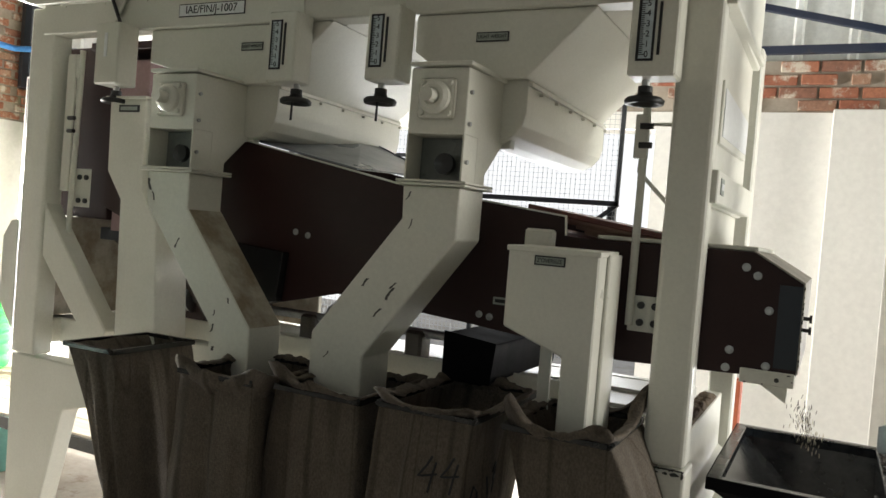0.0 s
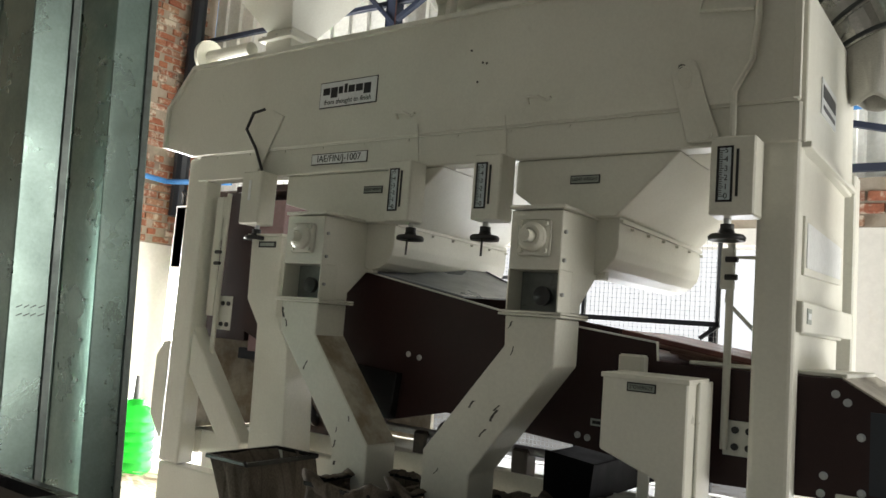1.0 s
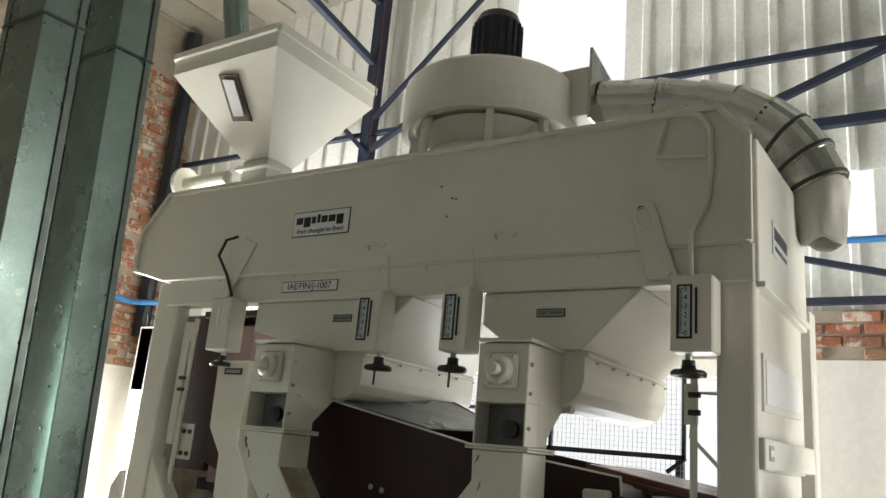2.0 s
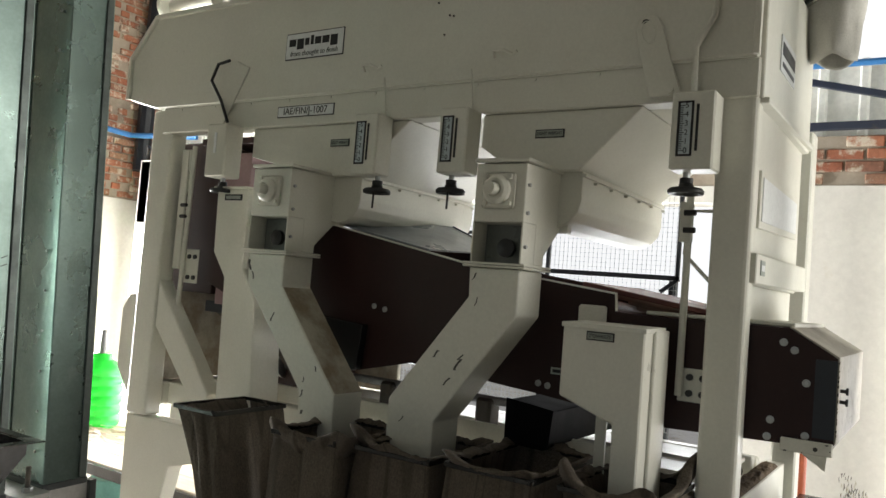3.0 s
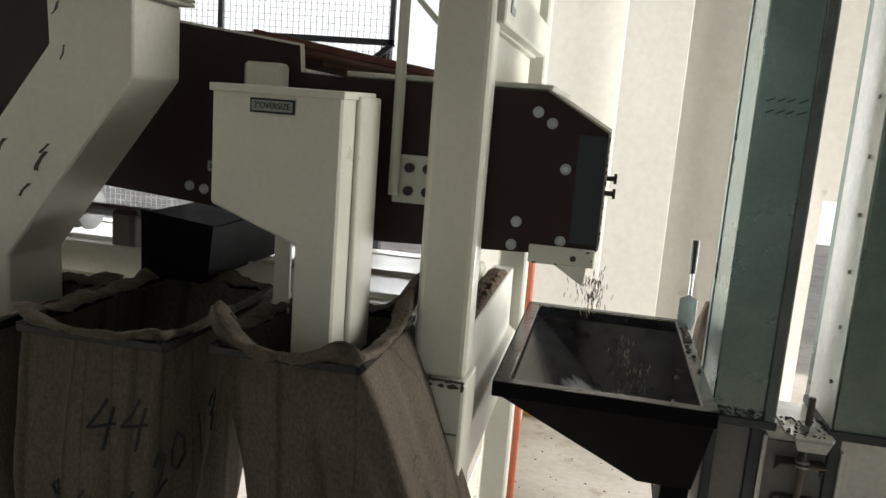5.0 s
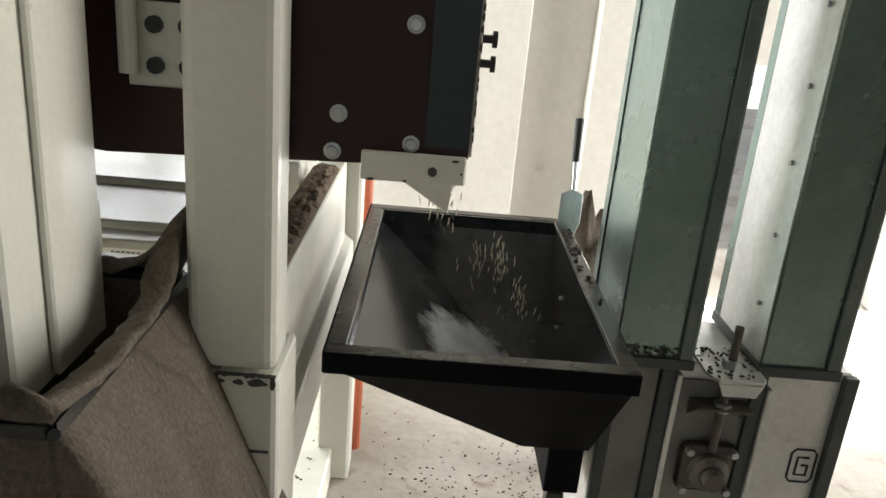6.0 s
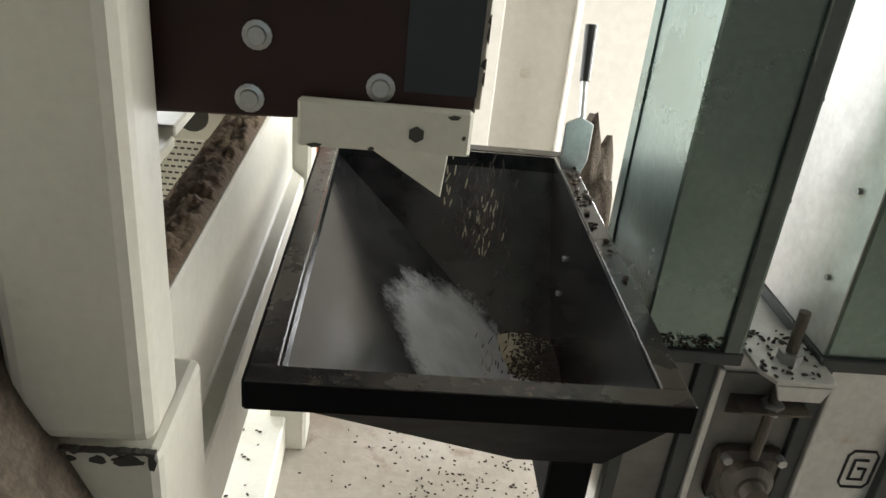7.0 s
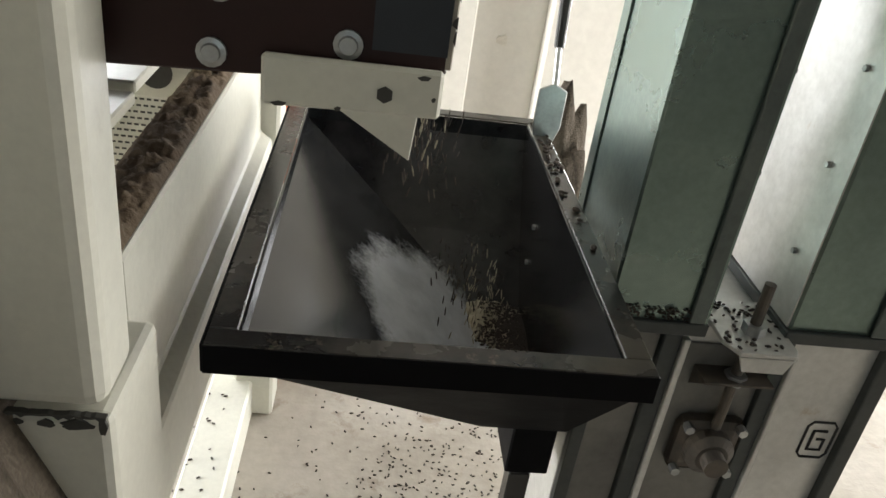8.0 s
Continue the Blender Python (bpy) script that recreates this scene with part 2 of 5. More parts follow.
def brick_material():
    m, nt, b = nodes_of("old_brick")
    info = nt.nodes.new("ShaderNodeObjectInfo")
    geo = nt.nodes.new("ShaderNodeNewGeometry")

    def spread(scale, detail, rough):
        n = nt.nodes.new("ShaderNodeTexNoise")
        n.inputs["Scale"].default_value, n.inputs["Detail"].default_value, n.inputs["Roughness"].default_value = scale, detail, rough
        nt.links.new(geo.outputs["Position"], n.inputs["Vector"])
        return n.outputs["Fac"]

    col = ramp(nt, info.outputs["Random"], [(0.0, (0.30, 0.105, 0.06)), (0.4, (0.40, 0.16, 0.09)), (0.75, (0.25, 0.12, 0.08)), (1.0, (0.38, 0.22, 0.14))])
    fine = spread(42, 4, 0.7)
    col = mix(nt, 1.0, col, ramp(nt, fine, [(0.3, (0.7, 0.7, 0.7)), (0.7, (1.1, 1.1, 1.1))]), "MULTIPLY")
    col = mix(nt, ramp(nt, spread(5.0, 7, 0.72), [(0.50, (0, 0, 0)), (0.60, (1, 1, 1))]), col, (0.56, 0.50, 0.41))
    col = mix(nt, ramp(nt, spread(2.2, 6, 0.7), [(0.60, (0, 0, 0)), (0.68, (1, 1, 1))]), col, (0.10, 0.075, 0.055))
    nt.links.new(col, b.inputs["Base Color"])
    b.inputs["Roughness"].default_value = 0.92
    bump(nt, b, fine, 0.6, 0.006)
    return m


def glow_material(name, color, strength):
    m, nt, b = nodes_of(name)
    b.inputs["Base Color"].default_value = (0, 0, 0, 1)
    b.inputs["Emission Color"].default_value = (*color, 1)
    b.inputs["Emission Strength"].default_value = strength
    return m


def jar_material():
    m, nt, b = nodes_of("translucent_green_plastic")
    n1 = tex_noise(nt, 6, 3, 0.5)
    nt.links.new(ramp(nt, n1, [(0.4, (0.02, 0.75, 0.06)), (0.7, (0.05, 0.85, 0.10))]), b.inputs["Base Color"])
    b.inputs["Roughness"].default_value = 0.2
    b.inputs["Transmission Weight"].default_value = 0.35
    return m


JUTE, BRICK, JAR, BIN = jute_material(), brick_material(), jar_material(), bin_material()
OUTSIDE = glow_material("bright_sky_outside", (0.97, 0.985, 1.0), 1.25)

# ---- mesh helpers ----
ORIGIN = {}


def thing(name, loc, label, category, group=""):
    ob = new(name)
    ob.empty_display_size = 0.05
    ob.location = loc
    ORIGIN[ob] = Vector(loc)
    return tagged(ob, label, category, group)


def part(name, bm, material, parent=None, label="", smooth=False):
    """Links a bmesh, given in world metres, as one mesh under parent."""
    o = ORIGIN.get(parent, Vector())
    if parent:
        bm.transform(Matrix.Translation(-o))
    bmesh.ops.recalc_face_normals(bm, faces=bm.faces)
    me = bpy.data.meshes.new(name)
    bm.to_mesh(me)
    bm.free()
    me.materials.append(material)
    if smooth:
        for p in me.polygons:
            p.use_smooth = True
    ob = new(name, me)
    if parent:
        ob.parent = parent
        ORIGIN[ob] = o
    if label:
        ob["label"] = label
    return ob


def solid(name, bm, material, label, category="", kind="", group=""):
    return tagged(part(name, bm, material), label, category, group, kind)


def box(x0, x1, y0, y1, z0, z1, bevel=0.0, bm=None, seg=1):
    own = bmesh.new()
    bmesh.ops.create_cube(own, size=1.0)
    own.transform(Matrix.Translation(((x0 + x1) / 2, (y0 + y1) / 2, (z0 + z1) / 2)) @ Matrix.Diagonal((x1 - x0, y1 - y0, z1 - z0, 1)))
    if bevel:
        bmesh.ops.bevel(own, geom=own.edges[:], offset=bevel, segments=seg, affect="EDGES", profile=0.5)
    return join(bm, own)


def join(bm, own):
    if bm is None:
        return own
    me = bpy.data.meshes.new("tmp")
    own.to_mesh(me)
    own.free()
    bm.from_mesh(me)
    bpy.data.meshes.remove(me)
    return bm


def prism(pts, axis, a, b, bevel=0.0, bm=None):
    """Extrudes a polygon: axis 'y' takes (x, z) points, 'x' takes (y, z), 'z' takes (x, y)."""
    own = bmesh.new()
    put = {"y": lambda p, v: (p[0], v, p[1]), "x": lambda p, v: (v, p[0], p[1]), "z": lambda p, v: (p[0], p[1], v)}[axis]
    lo = [own.verts.new(put(p, a)) for p in pts]
    hi = [own.verts.new(put(p, b)) for p in pts]
    own.faces.new(lo), own.faces.new(hi[::-1])
    n = len(pts)
    for i in range(n):
        own.faces.new((lo[i], hi[i], hi[(i + 1) % n], lo[(i + 1) % n]))
    bmesh.ops.recalc_face_normals(own, faces=own.faces)
    if bevel:
        bmesh.ops.bevel(own, geom=own.edges[:], offset=bevel, segments=1, affect="EDGES")
    return join(bm, own)


def loft(lo, hi, bm=None, caps=(True, True)):
    """Joins two rings of equal length of 3D points."""
    own = bmesh.new()
    a = [own.verts.new(p) for p in lo]
    b = [own.verts.new(p) for p in hi]
    n = len(a)
    for i in range(n):
        own.faces.new((a[i], a[(i + 1) % n], b[(i + 1) % n], b[i]))
    if caps[0]:
        own.faces.new(a[::-1])
    if caps[1]:
        own.faces.new(b)
    return join(bm, own)


def thicken(bm, t):
    """Gives an open sheet a thickness."""
    bmesh.ops.recalc_face_normals(bm, faces=bm.faces)
    bmesh.ops.solidify(bm, geom=bm.faces[:], thickness=t)
    return bm


def rod(p, q, r, seg=12, bm=None, r2=None):
    p, q = Vector(p), Vector(q)
    own = bmesh.new()
    bmesh.ops.create_cone(own, cap_ends=True, segments=seg, radius1=r, radius2=r if r2 is None else r2, depth=(q - p).length)
    own.transform(Matrix.Translation((p + q) / 2) @ (q - p).to_track_quat("Z", "Y").to_matrix().to_4x4())
    return join(bm, own)


def tube(pts, r, seg=10, bm=None):
    """A round bar along a bent line."""
    own = bmesh.new()
    pts = [Vector(p) for p in pts]
    rings = []
    for i, p in enumerate(pts):
        d = (pts[min(i + 1, len(pts) - 1)] - pts[max(i - 1, 0)]).normalized()
        q = d.to_track_quat("Z", "Y")
        rings.append([own.verts.new(p + q @ Vector((r * math.cos(2 * math.pi * k / seg), r * math.sin(2 * math.pi * k / seg), 0))) for k in range(seg)])
    for a, b in zip(rings, rings[1:]):
        best = min(range(seg), key=lambda s: sum((a[k].co - b[(k + s) % seg].co).length for k in range(seg)))
        for k in range(seg):
            own.faces.new((a[k], a[(k + 1) % seg], b[(k + 1 + best) % seg], b[(k + best) % seg]))
    own.faces.new(rings[0][::-1]), own.faces.new(rings[-1])
    return join(bm, own)


def lathe(profile, centre, axis="z", seg=24, bm=None):
    """Turns (radius, height) pairs about an axis through centre."""
    own = bmesh.new()
    rings = []
    for r, h in profile:
        rings.append([own.verts.new((r * math.cos(2 * math.pi * k / seg), r * math.sin(2 * math.pi * k / seg), h)) for k in range(seg)])
    for a, b in zip(rings, rings[1:]):
        for k in range(seg):
            own.faces.new((a[k], a[(k + 1) % seg], b[(k + 1) % seg], b[k]))
    if profile[0][0] > 0:
        own.faces.new(rings[0][::-1])
    if profile[-1][0] > 0:
        own.faces.new(rings[-1])
    bmesh.ops.remove_doubles(own, verts=own.verts[:], dist=1e-5)
    turn = {"z": Matrix(), "y": Matrix.Rotation(radians(90), 4, "X"), "x": Matrix.Rotation(radians(90), 4, "Y")}[axis]
    own.transform(Matrix.Translation(centre) @ turn)
    return join(bm, own)


def lettering(text, size, at, parent, material, face="front", squeeze=1.0, shear=0.0, name="lettering"):
    """Raised letters as a mesh: face 'front' looks towards -y, 'side' towards +x."""
    cu = bpy.data.curves.new("text", "FONT")
    cu.body, cu.size, cu.extrude, cu.align_x, cu.align_y, cu.shear = text, size, 0.0006, "CENTER", "CENTER", shear
    tmp = new("text_tmp", cu)
    me = bpy.data.meshes.new_from_object(tmp.evaluated_get(bpy.context.evaluated_depsgraph_get()))
    bpy.data.objects.remove(tmp)
    bm = bmesh.new()
    bm.from_mesh(me)
    bpy.data.meshes.remove(me)
    turn = Matrix.Rotation(radians(90), 4, "X")
    if face == "side":
        turn = Matrix.Rotation(radians(90), 4, "Z") @ turn
    bm.transform(Matrix.Translation(at) @ turn @ Matrix.Diagonal((squeeze, 1, 1, 1)))
    return part(name, bm, material, parent)


def bolt_bm(p, axis, r=0.009, h=0.008, bm=None):
    d = {"y": Vector((0, -1, 0)), "x": Vector((1, 0, 0)), "z": Vector((0, 0, 1))}[axis]
    return rod(Vector(p), Vector(p) + d * h, r, 6, bm)

# ---- the hall ----
XL, XR, YB, YF, ZR = -5.2, 7.0, 5.4, -2.0, 6.6
solid("floor", box(XL - 0.3, XR + 0.3, YF - 0.3, YB + 0.3, -0.2, 0.0), CONCRETE, "dusty concrete floor scattered with seed", kind="structure")

# the low gap at x 3.40 to 4.70 is added for the fill lamp
b = box(1.15, 3.40, YB, YB + 0.25, 0.0, 2.60)
box(4.70, XR, YB, YB + 0.25, 0.0, 2.60, 0, b)
box(3.40, 4.70, YB, YB + 0.25, 1.30, 2.60, 0, b)
box(XL, -3.6, YB, YB + 0.25, 0.0, 2.60, 0, b)
box(-3.6, 1.15, YB, YB + 0.25, 2.48, 2.60, 0, b)
wall_back = solid("wall_back", b, PLASTER, "whitewashed plaster wall under a brick course", kind="structure")
b = box(2.225, 2.575, YB - 0.14, YB - 0.002, 0.0, 2.60, 0.006)
box(2.90, 3.25, YB - 0.14, YB - 0.002, 0.0, 2.60, 0.006, b)
solid("wall_pilaster", b, PLASTER, "whitewashed wall pilasters", kind="structure")
brick_bed = solid("wall_back_brickwork", box(XL, XR, YB + 0.012, YB + 0.25, 2.602, 2.93), MORTAR, "exposed old brick course over plaster", kind="structure")


def sheet_panel(bm, x0, x1, z0, z1, y):
    """Trapezoid-ribbed sheet facing -y."""
    own, prev, x = bmesh.new(), None, x0
    pts = []
    while x < x1:
        for dx, dy in ((0, 0), (0.15, 0), (0.165, -0.028), (0.20, -0.028), (0.215, 0)):
            if x + dx <= x1:
                pts.append((x + dx, y + dy))
        x += 0.25
    pts.append((x1, y))
    for px_, py_ in pts:
        pair = (own.verts.new((px_, py_, z0)), own.verts.new((px_, py_, z1)))
        if prev:
            own.faces.new((prev[0], pair[0], pair[1], prev[1]))
        prev = pair
    return join(bm, own)


b = bmesh.new()
YS = YB + 0.1
for x0, x1, z0, z1 in ((XL, -0.75, 2.93, 6.9), (-0.75, 0.32, 2.93, 4.90), (0.32, XR, 3.93, 6.9), (0.32, 1.55, 2.93, 3.93), (1.55, 2.12, 2.93, 3.46), (2.12, XR, 2.93, 3.93)):
    sheet_panel(b, x0, x1, z0, z1, YS)
thicken(b, -0.004)
solid("wall_back_sheet", b, SHEET, "pale ribbed metal sheet cladding", kind="structure")
solid("ground", box(-14, 14, YB + 0.3, 16, -0.25, -0.02), CONCRETE, "bright dusty yard outside", kind="structure")
solid("backdrop", box(-16, 14, 14.0, 14.05, -0.02, 6.0), OUTSIDE, "overexposed bright yard outside the openings", kind="structure")
solid("backdrop", box(-1.6, 1.2, 6.3, 6.35, 4.6, 7.6), OUTSIDE, "overexposed bright sky outside the high window", kind="structure")
solid("backdrop", box(1.2, 2.6, 6.3, 6.35, 3.1, 4.5), OUTSIDE, "overexposed bright sky outside the small window", kind="structure")

b = box(XL - 0.25, XL, YF, 2.38, 0.0, 2.42)
box(XL - 0.25, XL, 4.32, YB + 0.1, 0.0, 2.42, 0, b)
box(XL - 0.25, XL, 2.38, 4.32, 2.32, 2.42, 0, b)
solid("wall_left", b, PLASTER, "whitewashed lower wall", kind="structure")
brick_bed_left = solid("wall_left_brickwork", box(XL - 0.25, XL - 0.012, YF, YB + 0.1, 2.422, 6.9), MORTAR, "old bare brick wall", kind="structure")
b = box(XR, XR + 0.25, YF, 2.6, 0.0, 6.9)
box(XR, XR + 0.25, 5.3, YB + 0.3, 0.0, 6.9, 0, b)
box(XR, XR + 0.25, 2.6, 5.3, 4.4, 6.9, 0, b)
solid("wall_right", b, DIM, "unseen wall kept dark, with a tall doorway", kind="structure")
b = box(XL - 0.25, 1.6, YF - 0.25, YF, 0.0, 6.9)
box(3.4, XR + 0.25, YF - 0.25, YF, 0.0, 6.9, 0, b)
box(1.6, 3.4, YF - 0.25, YF, 2.6, 6.9, 0, b)
solid("wall_front", b, DIM, "unseen wall added close and dark, with a doorway", kind="structure")
b = bmesh.new()
box(XL - 0.3, XR + 0.3, YF - 0.3, YB + 0.3, ZR, ZR + 0.05, 0, b)
for k in range(24):
    x = XL + 0.5 * k
    box(x, x + 0.05, YF, YB, ZR - 0.03, ZR - 0.001, 0, b)
solid("ceiling", b, ROOF, "ribbed sheet roof", kind="structure")


def beam_between(p, q, w, bm=None):
    p, q = Vector(p), Vector(q)
    own = bmesh.new()
    bmesh.ops.create_cube(own, size=1.0)
    own.transform(Matrix.Translation((p + q) / 2) @ (q - p).to_track_quat("Z", "Y").to_matrix().to_4x4() @ Matrix.Diagonal((w, w, (q - p).length, 1)))
    bmesh.ops.bevel(own, geom=own.edges[:], offset=w * 0.08, segments=1, affect="EDGES")
    return join(bm, own)


# wall framing of dark blue steel
YP = YB - 0.06
for name, p, q, w in (
    ("purlin", (0.30, YP, 4.84), (6.9, YP, 4.74), 0.042),
    ("purlin", (1.2, YP, 4.25), (6.9, YP, 4.23), 0.07),
    ("purlin", (XL + 0.1, YP, 4.86), (-0.9, YP, 4.80), 0.05),
    ("purlin", (-0.9, YP, 2.98), (6.9, YP, 2.98), 0.05),
    ("brace", (1.55, YP - 0.05, 4.46), (2.30, YP - 0.05, 4.74), 0.055),
    ("brace", (1.55, YP - 0.05, 3.30), (2.9, YP - 0.05, 2.96), 0.042),
    ("brace", (-2.2, YP - 0.05, 4.55), (-3.6, YP - 0.05, 5.9), 0.042),
    ("brace", (-2.2, YP - 0.05, 4.62), (-1.5, YP - 0.05, 4.98), 0.05),
    ("brace", (-2.2, YP - 0.05, 4.95), (-0.7, YP - 0.05, 6.3), 0.042),
    ("steel_column", (-2.28, YP, 3.0), (-2.28, YP, 6.6), 0.11),
    ("steel_column", (2.36, YP, 3.95), (2.36, YP, 6.6), 0.12),
    ("purlin", (XL, 3.6, 6.40), (XR, 3.6, 6.40), 0.12),
    ("purlin", (XL, 1.6, 6.45), (XR, 1.6, 6.45), 0.12),
    ("truss_bar", (-2.3, 5.3, 5.6), (-2.3, 0.5, 6.5), 0.07),
    ("truss_bar", (-2.3, 5.3, 6.3), (-2.3, 0.5, 6.3), 0.07),
):
    solid(name, beam_between(p, q, w), BLUESTEEL, "dark blue painted steel framing", kind="structure")
solid("water_pipe", tube([(0.9, YP - 0.1, 3.36), (2.0, YP - 0.1, 3.36), (6.8, YP - 0.1, 3.34)], 0.022), BLUEPIPE, "bright blue water pipe along the wall", kind="structure")
solid("water_pipe", tube([(XL + 0.05, 2.0, 3.22), (XL + 0.06, 4.3, 3.16), (XL + 0.1, 5.0, 3.12), (-4.4, YP - 0.02, 3.14)], 0.03), BLUEPIPE, "bright blue water pipe along the brick wall", kind="structure")
solid("rain_pipe", tube([(XL + 0.12, 5.15, 6.5), (XL + 0.12, 5.15, 2.75)], 0.09), NAVY, "dark cast pipe on the brick wall", kind="structure")
box_wall = thing("switch_box", (XL + 0.4, 5.2, 2.5), "black wall switch box with loose wires", "switch box")
part("case", box(XL + 0.25, XL + 0.75, 5.05, 5.25, 2.15, 2.85, 0.02), NAVY, box_wall)
part("cable", tube([(XL + 0.3, 5.1, 2.85), (XL + 0.35, 5.05, 3.0), (XL + 0.5, 5.0, 2.95), (XL + 0.55, 5.05, 2.85)], 0.015), RUBBER, box_wall)
solid("panel_board", box(-4.95, -4.2, 5.05, 5.16, 0.0, 2.85, 0.004), PLASTER, "pale tall board standing against the wall", kind="structure")

# bench with jar, bucket below
bench = thing("bench", (-2.6, 3.5, 0.0), "low bench with pale boards on a black angle frame", "bench")
BX0, BX1, BY0, BY1, BZ = -4.4, -0.75, 2.86, 4.1, 0.45
for k in range(6):
    w = (BY1 - BY0) / 6
    part("board", box(BX0, BX1, BY0 + k * w + 0.004, BY0 + (k + 1) * w - 0.004, BZ - 0.03, BZ, 0.004), WOOD, bench)
part("frame", box(BX0, BX1, BY0 - 0.02, BY0, BZ - 0.08, BZ - 0.01, 0.003), BLACK, bench, "black steel angle edge")
for x in (BX0 + 0.05, -2.9, BX1 - 0.05):
    for y in (BY0 + 0.02, BY1 - 0.05):
        part("leg", box(x - 0.025, x + 0.025, y - 0.02, y + 0.02, 0.0, BZ - 0.032, 0.003), BLACK, bench)
JX, JY = -3.0, 3.50
jar = thing("water_jar", (JX, JY, BZ), "bright green translucent water jar with a hand pump", "jar")
prof = [(0.0, 0.0), (0.15, 0.0), (0.17, 0.02)]
for k in range(5):
    z = 0.04 + k * 0.075
    prof += [(0.178, z), (0.178, z + 0.045), (0.165, z + 0.055), (0.165, z + 0.065)]
prof += [(0.178, 0.42), (0.165, 0.46), (0.10, 0.51), (0.075, 0.52), (0.075, 0.56), (0.0, 0.56)]
part("body", lathe(prof, (JX, JY, BZ)), JAR, jar, smooth=True)
part("pump", rod((JX, JY, BZ + 0.56), (JX, JY, BZ + 0.74), 0.026, 12, None, 0.018), PUMP, jar, "grey pump tube")
b = bmesh.new()
rng = random.Random(3)
for k in range(60):
    a, r = rng.uniform(-0.6, 0.6), rng.uniform(0.15, 0.35)
    p = Vector((JX + rng.uniform(-0.25, 0.45), JY - 0.25 + rng.uniform(-0.15, 0.15), BZ + 0.006 + rng.uniform(0, 0.03)))
    rod(p, p + Vector((r * math.cos(a), r * math.sin(a), rng.uniform(-0.0, 0.02))), 0.003, 4, b)
tagged(part("straw", b, WOOD), "loose dry straw lying on the bench", "straw", kind="stuff")
bk = thing("bucket", (-2.17, 2.93 + 0.35, 0.0), "aqua plastic bucket under the bench", "bucket")
bc = (-2.17, 3.10, 0.0)
part("shell", lathe([(0.0, 0.004), (0.095, 0.004), (0.125, 0.27), (0.135, 0.275), (0.135, 0.29), (0.12, 0.29), (0.09, 0.012), (0.0, 0.012)], bc, seg=28), AQUA, bk, smooth=True)

# ---- seed cleaner ----
F = 2.45
mc = thing("seed_cleaner", (0.4, 3.0, 0.0), "cream-painted seed cleaning machine with chutes and gauges", "machine")


def cream(name, bm, label="", smooth=False, mat=None):
    return part(name, bm, mat or CREAM, mc, label, smooth)


# legs
cream("leg", box(1.82, 1.95, F, F + 0.09, 1.02, 2.57, 0.018, seg=3))
cream("leg", box(1.825, 1.952, F + 0.004, F + 0.165, 0.0, 1.012, 0.010, seg=2), "chipped lower leg")
cream("leg", box(-1.19, -1.025, F, F + 0.10, 0.935, 2.57, 0.010, seg=2))
cream("leg", prism([(-1.165, 0.0), (-0.985, 0.0), (-0.815, 0.68), (-0.80, 0.71), (-0.62, 0.76), (-0.56, 0.93), (-1.185, 0.93)], "y", F + 0.004, F + 0.10, 0.006), "lower leg with a flared gusset")
for x in (1.855, -1.16):
    cream("leg", box(x, x + 0.105, 3.60, 3.72, 0.0, 2.57, 0.008))
rng = random.Random(5)
for z, amp, x0, x1 in ((1.015, 0.0022, 1.828, 1.949), (0.885, 0.0012, 1.872, 1.940)):
    xs = [x0 + (x1 - x0) * k / 26 for k in range(27)]
    up = [(x, z + amp * rng.uniform(0.2, 1.0)) for x in xs]
    dn = [(x, z - amp * rng.uniform(0.3, 1.0) * (2.6 if rng.random() < 0.18 else 1.0)) for x in xs]
    part("joint_line", prism(up + dn[::-1], "y", F - 0.0012, F + 0.006), CHIP, mc, "dark chipped joint line")
for x, w, h in ((1.842, 0.018, 0.006), (1.868, 0.014, 0.004), (1.893, 0.022, 0.005), (1.921, 0.036, 0.007), (1.944, 0.010, 0.012)):
    ring = [(x + w / 2 * math.cos(a) * rng.uniform(0.6, 1.0), 1.001 + h * math.sin(a) * rng.uniform(0.5, 1.0)) for a in [2 * math.pi * k / 12 for k in range(12)]]
    part("paint_chip", prism(ring, "y", F + 0.0026, F + 0.006), CHIP, mc, "dark flake of missing paint")
cream("foot_plate", box(-1.24, -0.86, F - 0.05, F + 0.16, 0.0, 0.012, 0.002))
cream("foot_plate", box(1.76, 2.0, F - 0.05, F + 0.18, 0.0, 0.012, 0.002))
cream("brace", prism([(-1.024, 1.41), (-1.024, 1.66), (-1.0, 1.62), (-0.565, 1.11), (-0.58, 1.06), (-0.70, 1.06)], "y", F + 0.01, F + 0.10, 0.006))
cream("guard_plate", prism([(-1.345, 1.16), (-1.345, 1.48), (-1.29, 1.56), (-1.192, 1.57), (-1.192, 1.02), (-1.25, 1.04)], "y", F + 0.03, F + 0.05, 0.004))
cream("sill", box(-1.16, 1.82, F + 0.16, F + 0.24, 0.98, 1.10, 0.008))
cream("sill", box(-1.0, 1.82, 3.46, 3.54, 0.95, 1.10, 0.008))
cream("end_panel", box(-1.165, -1.145, F + 0.11, 3.59, 1.10, 1.595, 0.003), "dust-brown machine end panel", mat=FILM)
cream("sill", box(-1.15, -1.05, F + 0.12, 3.46, 0.98, 1.10, 0.008))
cream("side_sill", prism([(1.838, 1.08), (1.917, 1.08), (1.919, 0.86), (1.945, 0.84), (1.945, 0.70), (1.838, 0.70)], "y", F + 0.17, 3.59, 0.004), mat=CHUTE)
